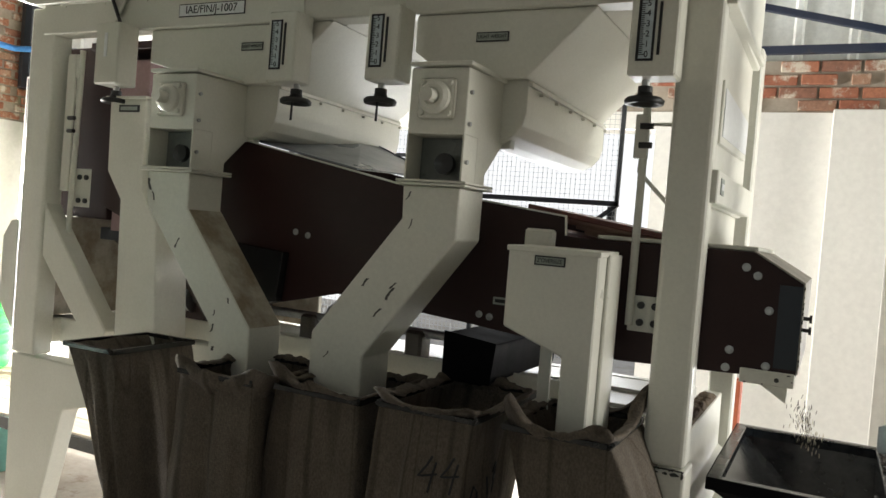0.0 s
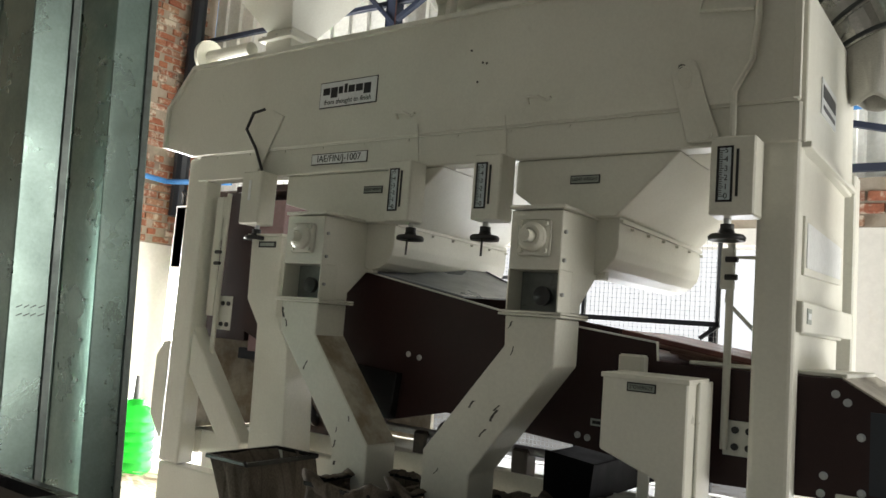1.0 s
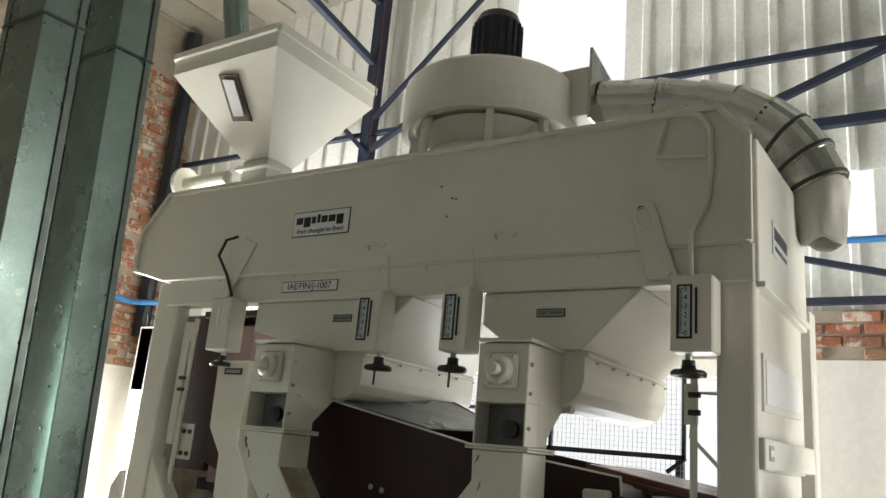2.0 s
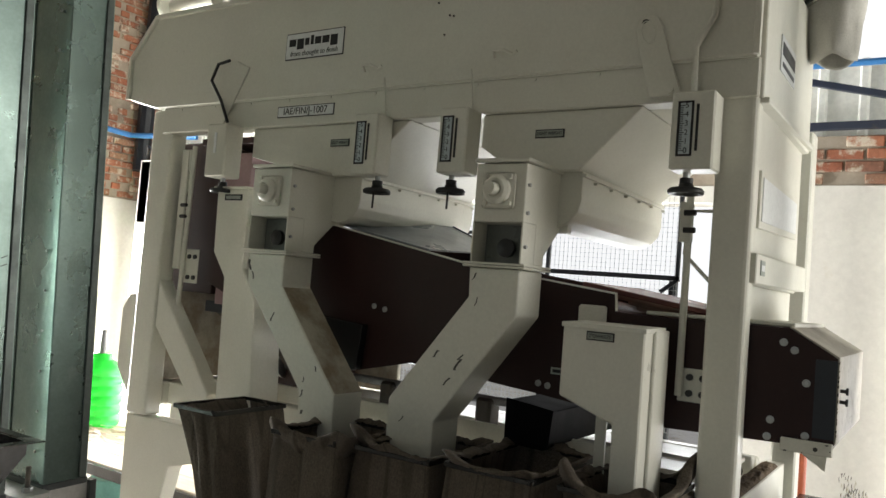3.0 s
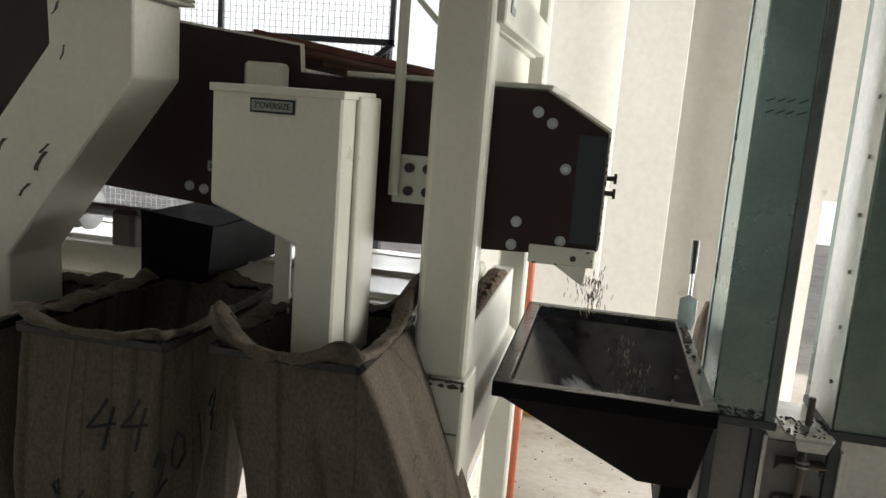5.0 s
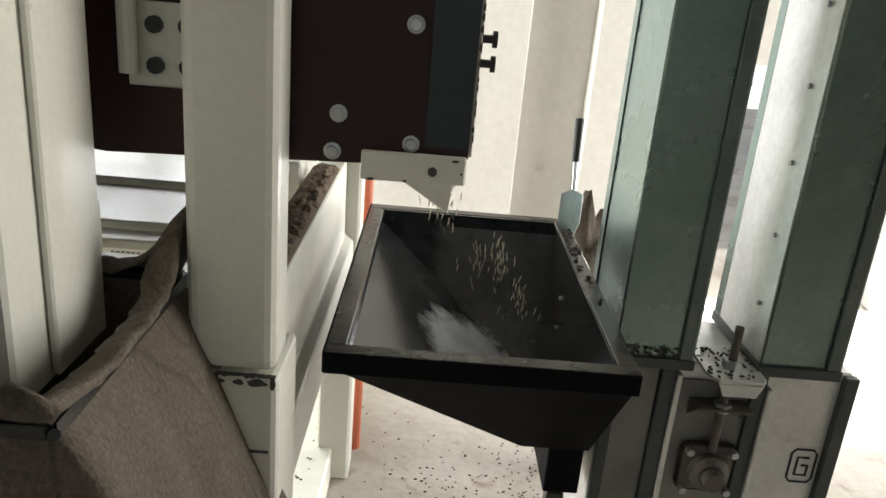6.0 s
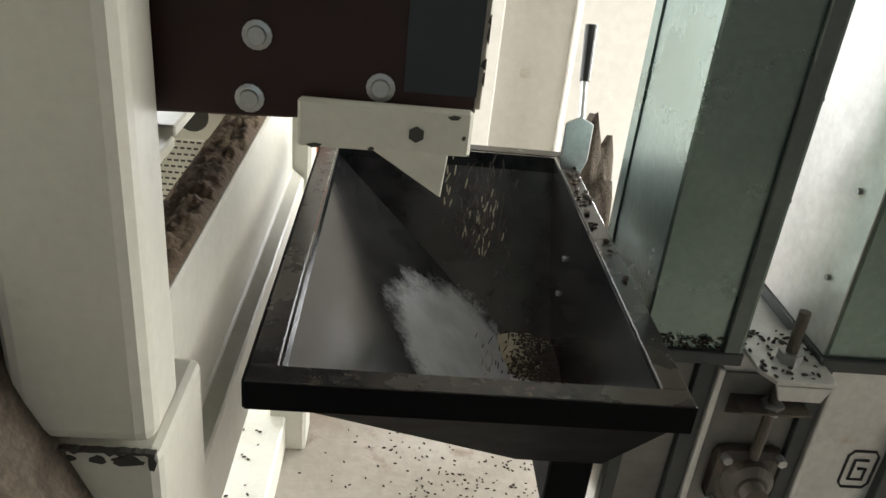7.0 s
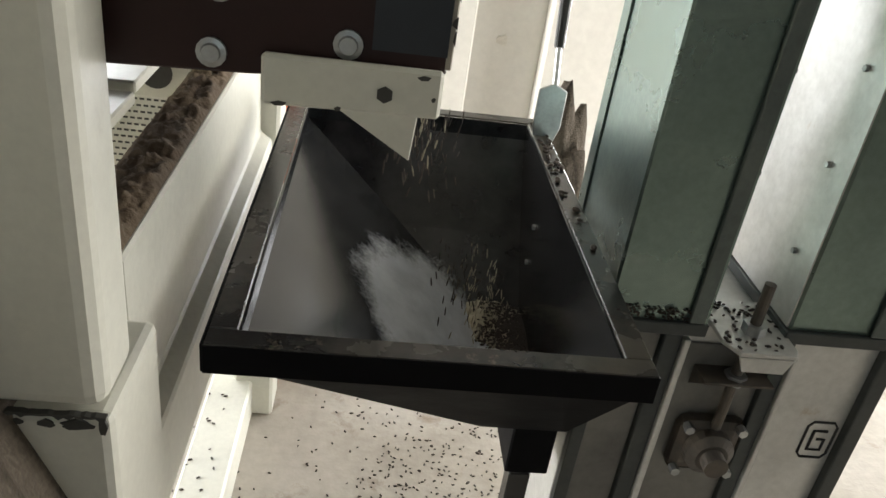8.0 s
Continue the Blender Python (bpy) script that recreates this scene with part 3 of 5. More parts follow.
for y0, y1, z in ((F + 0.30, 2.81, 1.100), (2.814, 3.05, 1.114), (3.054, 3.29, 1.128)):
    cream("pan", box(-0.5, 1.81, y0, y1, z - 0.02, z, 0.003), "dusty stepped drip pan", mat=CHUTE)
cream("pan_lip", box(-0.5, 1.58, F + 0.285, F + 0.299, 1.04, 1.175, 0.003), mat=CHUTE)
# cross member and perforated screen seen past the ledge
xm = cream("cross_member", box(1.2, 1.836, 3.30, 3.36, 1.012, 1.130, 0.006))
part("hole", rod((1.772, 3.2985, 1.064), (1.772, 3.302, 1.064), 0.030, 20), CHIP, xm, "round cable hole")
pf = cream("perforated_screen", box(1.0, 1.836, 3.44, 3.444, 0.60, 1.011))
b = bmesh.new()
for r in range(24):
    for k in range(37):
        x, z = 1.30 + k * 0.014 + (0.007 if r % 2 else 0), 0.72 + r * 0.014
        box(x, x + 0.009, 3.4385, 3.4395, z, z + 0.004, 0, b)
tagged(part("perforation", b, CHIP, pf), kind="stuff")
# dusty ledge
b = bmesh.new()
rng = random.Random(8)
bmesh.ops.create_grid(b, x_segments=26, y_segments=220, size=0.5)
for v in b.verts:
    x, y = v.co.x, v.co.y
    edge = max(0.0, 1 - (abs(x) * 2) ** 4)
    lump = 0.011 * noise.noise(Vector((x * 4, y * 34, 1))) + 0.006 * noise.noise(Vector((x * 12, y * 95, 5))) + 0.003 * noise.noise(Vector((x * 30, y * 240, 9)))
    v.co = Vector((1.876 + x * 0.072, 3.02 + y * 0.88, 1.0815 + edge * max(0.001, 0.013 + lump)))
tagged(part("chaff_heap", b, DUST, None, "", True), "dark chaff and dust heaped along the ledge", "chaff", kind="stuff")

# head box
HB = [(-1.20, 3.09), (1.84, 3.09), (1.945, 2.965), (1.945, 2.578), (-1.16, 2.578), (-1.40, 2.64), (-1.40, 2.87)]
head = cream("head_box", prism(HB, "y", F - 0.02, 3.45, 0.006))
b = bmesh.new()
edge = HB[:]
for i in (0, 1, 2, 6, 5):
    p, q = Vector((edge[i][0], 0, edge[i][1])), Vector((edge[(i + 1) % 7][0], 0, edge[(i + 1) % 7][1]))
    d = (q - p).normalized()
    nrm = Vector((-d.z, 0, d.x))
    quad = [p - nrm * 0.016, q - nrm * 0.016, q + nrm * 0.006, p + nrm * 0.006]
    prism([(v.x, v.z) for v in quad], "y", F - 0.040, F - 0.018, 0.002, b)
part("rim", b, CREAM, head, "folded sheet rim")
cream("front_rail", box(-1.10, 1.95, F - 0.006, F + 0.09, 2.440, 2.577, 0.006))
b = box(-0.98, 1.94, F - 0.014, F - 0.005, 2.572, 2.588, 0.002)
part("seam_strip", b, CREAM, mc)
for x in [-0.95 + 0.26 * k for k in range(12)]:
    part("rivet", bolt_bm((x, F - 0.005, 2.562), "y", 0.006, 0.006), CREAM, mc)
for x, z in ((0.72, 2.86), (0.74, 2.855), (0.66, 2.92), (0.70, 2.78)):
    part("rivet", bolt_bm((x, F - 0.02, z), "y", 0.005, 0.004), CHIP, mc)

# right-hand side panels
SX = 1.95
side = cream("side_panel", prism([(F + 0.01, 2.44), (F + 0.01, 2.96), (3.44, 3.02), (3.46, 2.44)], "x", SX - 0.06, SX + 0.012, 0.004))
cream("side_panel", prism([(F + 0.08, 1.83), (F + 0.08, 2.44), (3.44, 2.44), (3.46, 1.83)], "x", SX - 0.08, SX - 0.012, 0.004))
b = prism([(F + 0.02, 2.425), (F + 0.02, 2.445), (3.46, 2.475), (3.46, 2.455)], "x", SX - 0.02, SX + 0.03, 0.003)
part("drip_edge", b, CREAM, mc)
cream("side_panel", prism([(F + 0.02, 1.83), (F + 0.02, 1.93), (3.50, 1.945), (3.52, 1.84)], "x", SX - 0.06, SX + 0.02, 0.004))
cream("side_panel", box(SX - 0.10, SX - 0.03, 2.62, 3.46, 1.66, 1.83, 0.004))
win = part("window_frame", prism([(2.55, 2.02), (2.55, 2.215), (3.30, 2.215), (3.30, 2.05)], "x", SX - 0.015, SX + 0.004, 0.002), CREAM, mc)
part("pane", prism([(2.58, 2.045), (2.58, 2.195), (3.27, 2.195), (3.27, 2.07)], "x", SX + 0.003, SX + 0.007), LABELW, win, "pale inspection pane")
sgn = part("nameplate", prism([(2.70, 2.60), (2.70, 2.73), (2.99, 2.735), (2.99, 2.605)], "x", SX + 0.012, SX + 0.016), LABELW, mc, "white nameplate with dark blue mark")
part("mark", box(SX + 0.0165, SX + 0.018, 2.72, 2.97, 2.662, 2.708), NAVY, sgn)
part("bar", box(SX + 0.0165, SX + 0.018, 2.73, 2.96, 2.622, 2.638), NAVY, sgn)
lb = part("label", box(SX + 0.020, SX + 0.0225, 2.53, 2.60, 1.86, 1.91), LABELG, mc)
part("bar", box(SX + 0.0227, SX + 0.024, 2.54, 2.59, 1.875, 1.895), LABELW, lb)

# nameplate on the head box: plain mark, no brand lettering
npl = part("nameplate", box(-0.207, 0.155, F - 0.0225, F - 0.0195, 2.752, 2.880, 0.001), INK, mc, "white nameplate with black mark")
part("field", box(-0.202, 0.150, F - 0.0245, F - 0.0228, 2.757, 2.875), LABELW, npl)
for x, w, z0, z1 in ((-0.162, 0.042, 2.816, 2.850), (-0.112, 0.042, 2.800, 2.850), (-0.070, 0.026, 2.816, 2.850), (-0.038, 0.018, 2.816, 2.860), (-0.002, 0.038, 2.816, 2.850), (0.046, 0.042, 2.816, 2.850), (0.096, 0.042, 2.800, 2.850)):
    part("mark", box(x - w / 2, x + w / 2, F - 0.0262, F - 0.0247, z0, z1, 0.0), INK, npl)
lettering("from thought to finish", 0.034, (-0.026, F - 0.0252, 2.779), npl, INK, squeeze=0.98, shear=0.2)


def plate(x0, x1, y, z0, z1, text, size, squeeze=1.0, back=None):
    p = part("label", box(x0, x1, y - 0.003, y - 0.0003, z0, z1), INK, mc, "small machine label reading " + text)
    part("field", box(x0 + 0.004, x1 - 0.004, y - 0.0045, y - 0.0032, z0 + 0.004, z1 - 0.004), back or LABELW, p)
    lettering(text, size, ((x0 + x1) / 2, y - 0.0052, (z0 + z1) / 2), p, INK, squeeze=squeeze)


plate(-0.237, 0.118, F - 0.006, 2.480, 2.534, "IAE/FIN/J-1007", 0.046)

# settling hoppers and their conveyor troughs
for poly, bot in (([(-0.41, 2.438), (0.54, 2.438), (0.27, 2.20), (0.02, 2.20), (-0.41, 2.30)], (0.02, 0.27)), ([(0.90, 2.438), (1.56, 2.438), (1.33, 2.21), (1.05, 2.21), (0.90, 2.31)], (1.05, 1.33))):
    sh = cream("settling_hopper", prism(poly, "y", F + 0.012, 3.44, 0.004))
    rx, lx = poly[1][0], poly[0][0]
    part("upper_slope", prism([(lx, 2.4385), (rx, 2.4385), (rx + 0.150, 2.575), (lx, 2.575)], "y", F + 0.094, 3.44, 0.003), CREAM, sh)
    x0, x1 = bot
    cx, r = (x0 + x1) / 2, (x1 - x0) / 2
    prof = [(x1, 2.215), (x1, 2.10)] + [(cx + r * math.cos(a), 2.10 + 0.11 * math.sin(a)) for a in [-math.pi * k / 8 for k in range(1, 8)]] + [(x0, 2.10), (x0, 2.215)]
    tr = cream("trough", prism(prof, "y", F + 0.05, 3.48, 0.003))
    b = box(x1 + 0.001, x1 + 0.014, F + 0.05, 3.46, 2.19, 2.203)
    for k in range(6):
        bolt_bm((x1 + 0.002, F + 0.16 + 0.17 * k, 2.180), "x", 0.006, 0.014, b)
    part("flange", b, CREAM, tr)

plate(0.10, 0.21, F + 0.011, 2.335, 2.368, "LIGHT WEIGHT", 0.017, 0.85, LABELG)
plate(1.14, 1.26, F + 0.011, 2.335, 2.368, "LIGHT WEIGHT", 0.017, 0.9, LABELG)


def spout(x0, x1, poly, tag):
    """Auger head box with bearing and knob window, flange, and the slanting chute below."""
    y0, y1 = 2.22, 2.40
    hd = cream("spout_head", prism([(y0, 1.985), (y0, 2.195), (2.53, 2.205), (2.53, 1.99), (y1, 1.875), (y1, 1.84), (y0 + 0.10, 1.84), (y0 + 0.10, 1.985)], "x", x0, x1, 0.003))
    part("cheek", box(x0, x0 + 0.006, y0, y0 + 0.10, 1.84, 1.985), CREAM, hd)
    part("cheek", box(x1 - 0.006, x1, y0, y0 + 0.10, 1.84, 1.985), CREAM, hd)
    part("lip", box(x0 - 0.005, x1 + 0.012, y0 - 0.01, 2.54, 2.20, 2.214, 0.003), CREAM, hd)
    part("collar", box(x0 - 0.012, x1 + 0.03, 2.53, 2.57, 1.98, 2.215, 0.004), CREAM, hd)
    cx = (x0 + x1) / 2
    br = part("bearing", box(cx - 0.065, cx + 0.065, y0 - 0.016, y0 - 0.001, 2.03, 2.16, 0.012, seg=2), CREAM, hd, "flanged shaft bearing painted cream")
    part("housing", lathe([(0.052, 0.016), (0.052, 0.034), (0.040, 0.046), (0.030, 0.048), (0.030, 0.04), (0.022, 0.04), (0.022, 0.085), (0.0, 0.086)], (cx, y0, 2.097), "y", 24), CREAM, br, smooth=False)
    for dx, dz in ((-0.048, -0.048), (0.048, -0.048), (-0.048, 0.048), (0.048, 0.048)):
        part("bolt", bolt_bm((cx + dx, y0 - 0.015, 2.097 + dz), "y", 0.010, 0.012), CREAM, br)
    part("knob", lathe([(0.0, 0.0), (0.012, 0.0), (0.012, 0.03), (0.034, 0.045), (0.034, 0.065), (0.0, 0.072)], (cx + 0.02, y0 + 0.098, 1.895), "y", 20), RUBBER, hd, "black plastic knob")
    part("sight_window", box(x0 + 0.007, x1 - 0.007, y0 + 0.093, y0 + 0.0985, 1.842, 1.983), WINDOWDARK, hd, "dusty sight window")
    for z in (1.90, 2.02, 2.12):
        part("screw", bolt_bm((x1, y0 + 0.02, z), "x", 0.007, 0.01), STEEL, hd)
    fl = cream("flange", box(x0 - 0.02, x1 + 0.025, y0 - 0.02, y1 + 0.02, 1.830, 1.838, 0.002))
    part("flange_plate", box(x0 - 0.02, x1 + 0.025, y0 - 0.02, y1 + 0.02, 1.820, 1.828, 0.002), CREAM, fl)
    ch = cream("chute", prism(poly, "y", y0, y1, 0.004), "slanting cream chute with chipped paint", mat=CHUTE)
    rng = random.Random(tag)
    slip = 0.355 if tag == 1 else -0.31
    for k in range(7):
        z = rng.uniform(1.15, 1.80)
        t = min(1, max(0, (1.70 - z) / 0.42))
        xm = cx + slip * t + rng.choice((-0.075, -0.06, 0.0, 0.05)) + rng.uniform(-0.015, 0.015)
        h, w = rng.uniform(0.016, 0.046), rng.uniform(0.0025, 0.008)
        lean = rng.uniform(-0.4, 0.9)
        left, right = [], []
        for m in range(6):
            u = m / 5
            wob = 0.002 * math.sin(u * 5 + k)
            left.append((xm + lean * h * u + wob - w * rng.uniform(0.3, 1), z + h * u))
            right.append((xm + lean * h * u + wob + w * rng.uniform(0.3, 1), z + h * u))
        part("paint_chip", prism(left + right[::-1], "y", y0 - 0.0012, y0 + 0.002), CHIP, ch)
    if tag == 1:
        d = Vector((0.34, 0, -0.415)).normalized()
        nn = Vector((0.415, 0, 0.34)).normalized() * 0.0025
        p, q = Vector((0.113, 0, 1.68)), Vector((0.448, 0, 1.272))
        part("dust_film", prism([(v.x, v.z) for v in (p, q, q + nn, p + nn)], "y", y0 + 0.004, y1 - 0.004), FILM, ch, "brown dust film on the slanting side")
    return hd


spout(-0.12, 0.11, [(-0.11, 1.818), (0.11, 1.818), (0.11, 1.685), (0.45, 1.27), (0.45, 1.07), (0.26, 1.07), (0.26, 1.26), (-0.10, 1.69)], 1)
spout(1.035, 1.24, [(1.035, 1.818), (1.24, 1.818), (1.24, 1.655), (0.93, 1.24), (0.93, 1.07), (0.72, 1.07), (0.72, 1.30), (1.04, 1.71)], 2)
# third, straight chute beside the left leg
b = prism([(-0.56, 2.13), (-0.34, 2.13), (-0.34, 1.75), (-0.24, 1.6), (-0.20, 1.10), (-0.44, 1.10), (-0.46, 1.70), (-0.55, 1.82)], "y", 2.40, 2.58, 0.004)
c3 = cream("chute", b, mat=CHUTE)
part("lip", box(-0.575, -0.33, 2.385, 2.60, 2.13, 2.142, 0.002), CREAM, c3)
lb = part("label", box(-0.50, -0.38, 2.396, 2.3995, 2.075, 2.105), INK, c3)
part("bar", box(-0.49, -0.39, 2.3945, 2.3958, 2.082, 2.098), LABELG, lb)

# oversize chute at the right
EB = [(1.42, 1.648), (1.70, 1.652), (1.70, 1.07), (1.61, 1.07), (1.61, 1.34), (1.42, 1.41)]
eb = cream("oversize_chute", prism(EB, "y", 2.22, 2.40, 0.005), "square oversize outlet chute")
part("cover", prism([(2.215, 1.656), (2.42, 1.660), (2.42, 1.645), (2.215, 1.640)], "x", 1.415, 1.705, 0.002), CREAM, eb)
part("edge_flange", box(1.70, 1.712, 2.30, 2.44, 1.08, 1.65, 0.003), CREAM, eb)
plate(1.505, 1.600, 2.2195, 1.603, 1.632, '2"OVERSIZE', 0.0175, 0.85, LABELG)
part("strap", box(1.47, 1.51, 2.44, 2.452, 1.06, 1.40, 0.002), CREAM, mc)

# gauge boxes with hand wheels
for x0, x1, wheel, kind_ in ((-0.60, -0.46, (-0.53, 2.40), 0), (0.335, 0.465, (0.437, 2.40), 1), (0.775, 0.905, (0.810, 2.40), 1), (1.70, 1.842, (1.745, 2.40), 2)):
    gb = cream("gauge_box", box(x0, x1, 2.335, F - 0.007, 2.185, 2.445, 0.006))
    cx = (x0 + x1) / 2
    if kind_:
        part("scale_border", box(cx - 0.049, cx + 0.003, 2.3322, 2.3346, 2.228, 2.412), INK, gb, "dark scale border")
        dl = part("dial_strip", box(cx - 0.042, cx - 0.004, 2.3305, 2.3330, 2.235, 2.405), LABELB, gb, "pale numbered scale strip")
        b = bmesh.new()
        for k in range(26):
            z = 2.245 + k * 0.006
            box(cx - 0.040, cx - (0.030 if k % 5 else 0.024), 2.3288, 2.3302, z, z + 0.0022, 0, b)
        box(cx - 0.042, cx - 0.040, 2.3288, 2.3302, 2.235, 2.405, 0, b)
        part("scale_mark", b, INK, dl)
        for k in range(6):
            lettering(str(k), 0.026, (cx - 0.018, 2.3295, 2.246 + k * 0.030), dl, INK, name="numeral")
        part("slot", box(cx + 0.012, cx + 0.020, 2.3315, 2.3345, 2.245, 2.400), INK, gb, "dark pointer slot")
    else:
        part("slot", box(cx - 0.012, cx + 0.004, 2.3315, 2.3345, 2.30, 2.40), LABELW, gb)
    wx, wy = wheel
    hw = part("hand_wheel", lathe([(0.0, 0.012), (0.022, 0.012), (0.026, 0.0), (0.052, -0.004), (0.060, -0.012), (0.058, -0.024), (0.046, -0.024), (0.024, -0.014), (0.0, -0.014)], (wx, wy, 2.135), seg=28), RUBBER, gb, "black plastic hand wheel", True)
    b = rod((wx, wy, 2.147), (wx, wy, 2.186), 0.012, 10)
    part("spindle", b, STEEL, hw)
    part("hub", rod((wx, wy, 2.145), (wx, wy, 2.165), 0.022, 14), RUBBER, hw)
    if kind_ == 1:
        part("crank_pin", rod((wx + 0.008, wy - 0.03, 2.12), (wx + 0.010, wy - 0.035, 2.045), 0.0045, 8), RUBBER, hw)
        part("wire", tube([(cx + 0.02, F - 0.012, 2.44), (cx + 0.02, F - 0.03, 2.56), (cx + 0.01, F - 0.03, 2.62)], 0.003, 6), CREAM, gb)
# handles and fittings on the front
b = tube([(-0.56, F - 0.03, 2.47), (-0.60, F - 0.05, 2.58), (-0.66, F - 0.07, 2.68), (-0.62, F - 0.07, 2.76), (-0.56, F - 0.05, 2.78)], 0.008, 8)
part("cable", b, RUBBER, mc, "black looped cable")
cream("handle_plate", prism([(-0.60, 2.45), (-0.44, 2.74), (-0.53, 2.78), (-0.60, 2.72), (-0.63, 2.60)], "y", F - 0.03, F - 0.020, 0.003))
cream("handle_plate", prism([(1.590, 2.455), (1.705, 2.455), (1.660, 2.580), (1.622, 2.712), (1.603, 2.746), (1.572, 2.757), (1.537, 2.742), (1.524, 2.705), (1.562, 2.560)], "y", F - 0.030, F - 0.0205, 0.003))
b = bmesh.new()
loop = [(1.572 + 0.024 * math.cos(a) - 0.008 * math.sin(a), 2.690 + 0.040 * math.sin(a)) for a in [2 * math.pi * k / 20 for k in range(20)]]
tube([(x, F - 0.031, z) for x, z in loop + loop[:1]], 0.0022, 6, b)
part("slot_edge", b, CHUTE, mc)
part("paint_chip", prism([(1.548, 2.718), (1.575, 2.733), (1.560, 2.738), (1.550, 2.734)], "y", F - 0.032, F - 0.029), CHIP, mc)
for p in ((1.665, F - 0.030, 2.475),):
    part("bolt", rod(p, (p[0], F - 0.042, p[2]), 0.012, 14), CREAM, mc)
cream("conduit", tube([(1.745, F - 0.03, 2.445), (1.745, F - 0.035, 2.62), (1.80, F - 0.035, 2.72), (1.815, F - 0.035, 2.86), (1.815, F - 0.035, 3.0), (1.78, F - 0.035, 3.06), (1.70, F - 0.03, 3.085), (1.65, F - 0.02, 3.10)], 0.011, 8))
cream("conduit", tube([(1.65, F - 0.03, 3.06), (1.63, F - 0.035, 2.99), (1.62, F - 0.035, 2.92), (1.80, F - 0.035, 2.90)], 0.008, 8))
for x, z in ((0.33, 2.66), (0.99, 2.66)):
    b = tube([(x - 0.04, F - 0.022, z), (x - 0.03, F - 0.05, z + 0.02), (x + 0.02, F - 0.06, z + 0.015), (x + 0.05, F - 0.04, z), (x + 0.07, F - 0.045, z + 0.01)], 0.006, 8)
    cream("latch", b)

# hanger rods from frame to shaker
for sx, x in ((1, 1.73), (-1, -0.93)):
    part("hanger", rod((x, F + 0.07, 1.43), (x + (0.0 if sx > 0 else 0.02), F + 0.07, 2.12 if sx > 0 else 2.38), 0.013, 12), CREAM, mc)
    b = box(x - 0.03, x + 0.012, F + 0.055, F + 0.085, 1.96 if sx > 0 else 2.25, 2.10 if sx > 0 else 2.36, 0.003)
    part("bracket", b, CREAM, mc)
    part("bracket_arm", tube([(x + 0.09 * sx, F + 0.07, 2.07 if sx > 0 else 2.37), (x, F + 0.07, 2.07 if sx > 0 else 2.37), (x - 0.01, F + 0.07, 1.92), (x + 0.09 * sx, F + 0.07, 1.82)] if sx > 0 else [(x - 0.03, F + 0.07, 2.1), (x, F + 0.07, 2.2), (x, F + 0.07, 2.3)], 0.007, 8), CREAM, mc)
    for z in (2.0, 2.06):
        part("bolt", rod((x - 0.01, F + 0.04, z), (x + 0.03, F + 0.04, z), 0.010, 8), RUBBER, mc)
    hp = part("hanger_plate", box(x - 0.01, x + 0.10, F + 0.094, F + 0.099, 1.41 if sx > 0 else 1.65, 1.525 if sx > 0 else 1.83, 0.002), CREAM, mc)
    for dx in (0.03, 0.075):
        for z in ((1.44, 1.495) if sx > 0 else (1.68, 1.79)):
            part("bolt", rod((x + dx, F + 0.096, z), (x + dx, F + 0.085, z), 0.012, 10), RUBBER, hp)

part("hanger_bar", box(-0.985, -0.93, F + 0.050, F + 0.062, 1.72, 2.36, 0.003), CREAM, mc, "flat cream hanger bar")
# feed hopper on top
fh = thing("feed_hopper", (-1.1, 3.0, 3.09), "cream sheet-metal feed hopper with a sight window", "hopper")
t4 = [(-1.58, 2.55, 4.10), (-0.66, 2.55, 4.10), (-0.66, 3.45, 4.10), (-1.58, 3.45, 4.10)]
k4 = [(-1.58, 2.55, 3.98), (-0.66, 2.55, 3.98), (-0.66, 3.45, 3.98), (-1.58, 3.45, 3.98)]
d4 = [(-1.20, 2.90, 3.47), (-0.98, 2.90, 3.47), (-0.98, 3.12, 3.47), (-1.20, 3.12, 3.47)]
b = loft(d4, k4, caps=(True, False))
loft(k4, t4, b, (False, True))
body = part("body", b, CREAM, fh)
b = bmesh.new()
for p, q in zip(t4, t4[1:] + t4[:1]):
    beam_between(p, q, 0.045, b)
part("rim", b, CREAM, body)
sw = prism([(-1.18, 3.72), (-1.06, 3.70), (-1.06, 3.93), (-1.18, 3.95)], "y", 2.58, 2.60, 0.004)
sw.transform(Matrix.Translation((-1.10, 2.676, 3.79)) @ Matrix.Rotation(radians(34.5), 4, "X") @ Matrix.Diagonal((1.3, 1.0, 1.3, 1)) @ Matrix.Translation((1.12, -2.59, -3.825)))
wf = part("sight_frame", sw, RUST, body, "grey window frame")
sw = prism([(-1.155, 3.745), (-1.085, 3.735), (-1.085, 3.905), (-1.155, 3.92)], "y", 2.57, 2.585, 0.001)
sw.transform(Matrix.Translation((-1.10, 2.676, 3.79)) @ Matrix.Rotation(radians(34.5), 4, "X") @ Matrix.Diagonal((1.3, 1.0, 1.3, 1)) @ Matrix.Translation((1.12, -2.59, -3.825)))
part("pane", sw, LABELW, wf)
part("neck", box(-1.20, -0.98, 2.90, 3.12, 3.24, 3.469, 0.004), CREAM, fh)
for z in (3.27, 3.40):
    fl = part("flange", box(-1.235, -0.945, 2.865, 3.155, z, z + 0.022, 0.003), CREAM, fh)
    for x in (-1.21, -1.09, -0.97):
        part("bolt", bolt_bm((x, 2.885, z + 0.022), "z", 0.009, 0.012), STEEL, fl)
part("shoe", prism([(-1.26, 3.09), (-0.92, 3.09), (-0.97, 3.239), (-1.21, 3.239)], "y", 2.86, 3.16, 0.004), CREAM, fh)
rl = part("roller", rod((-1.62, 2.83, 3.34), (-1.235, 2.83, 3.34), 0.045, 18), CREAM, fh)
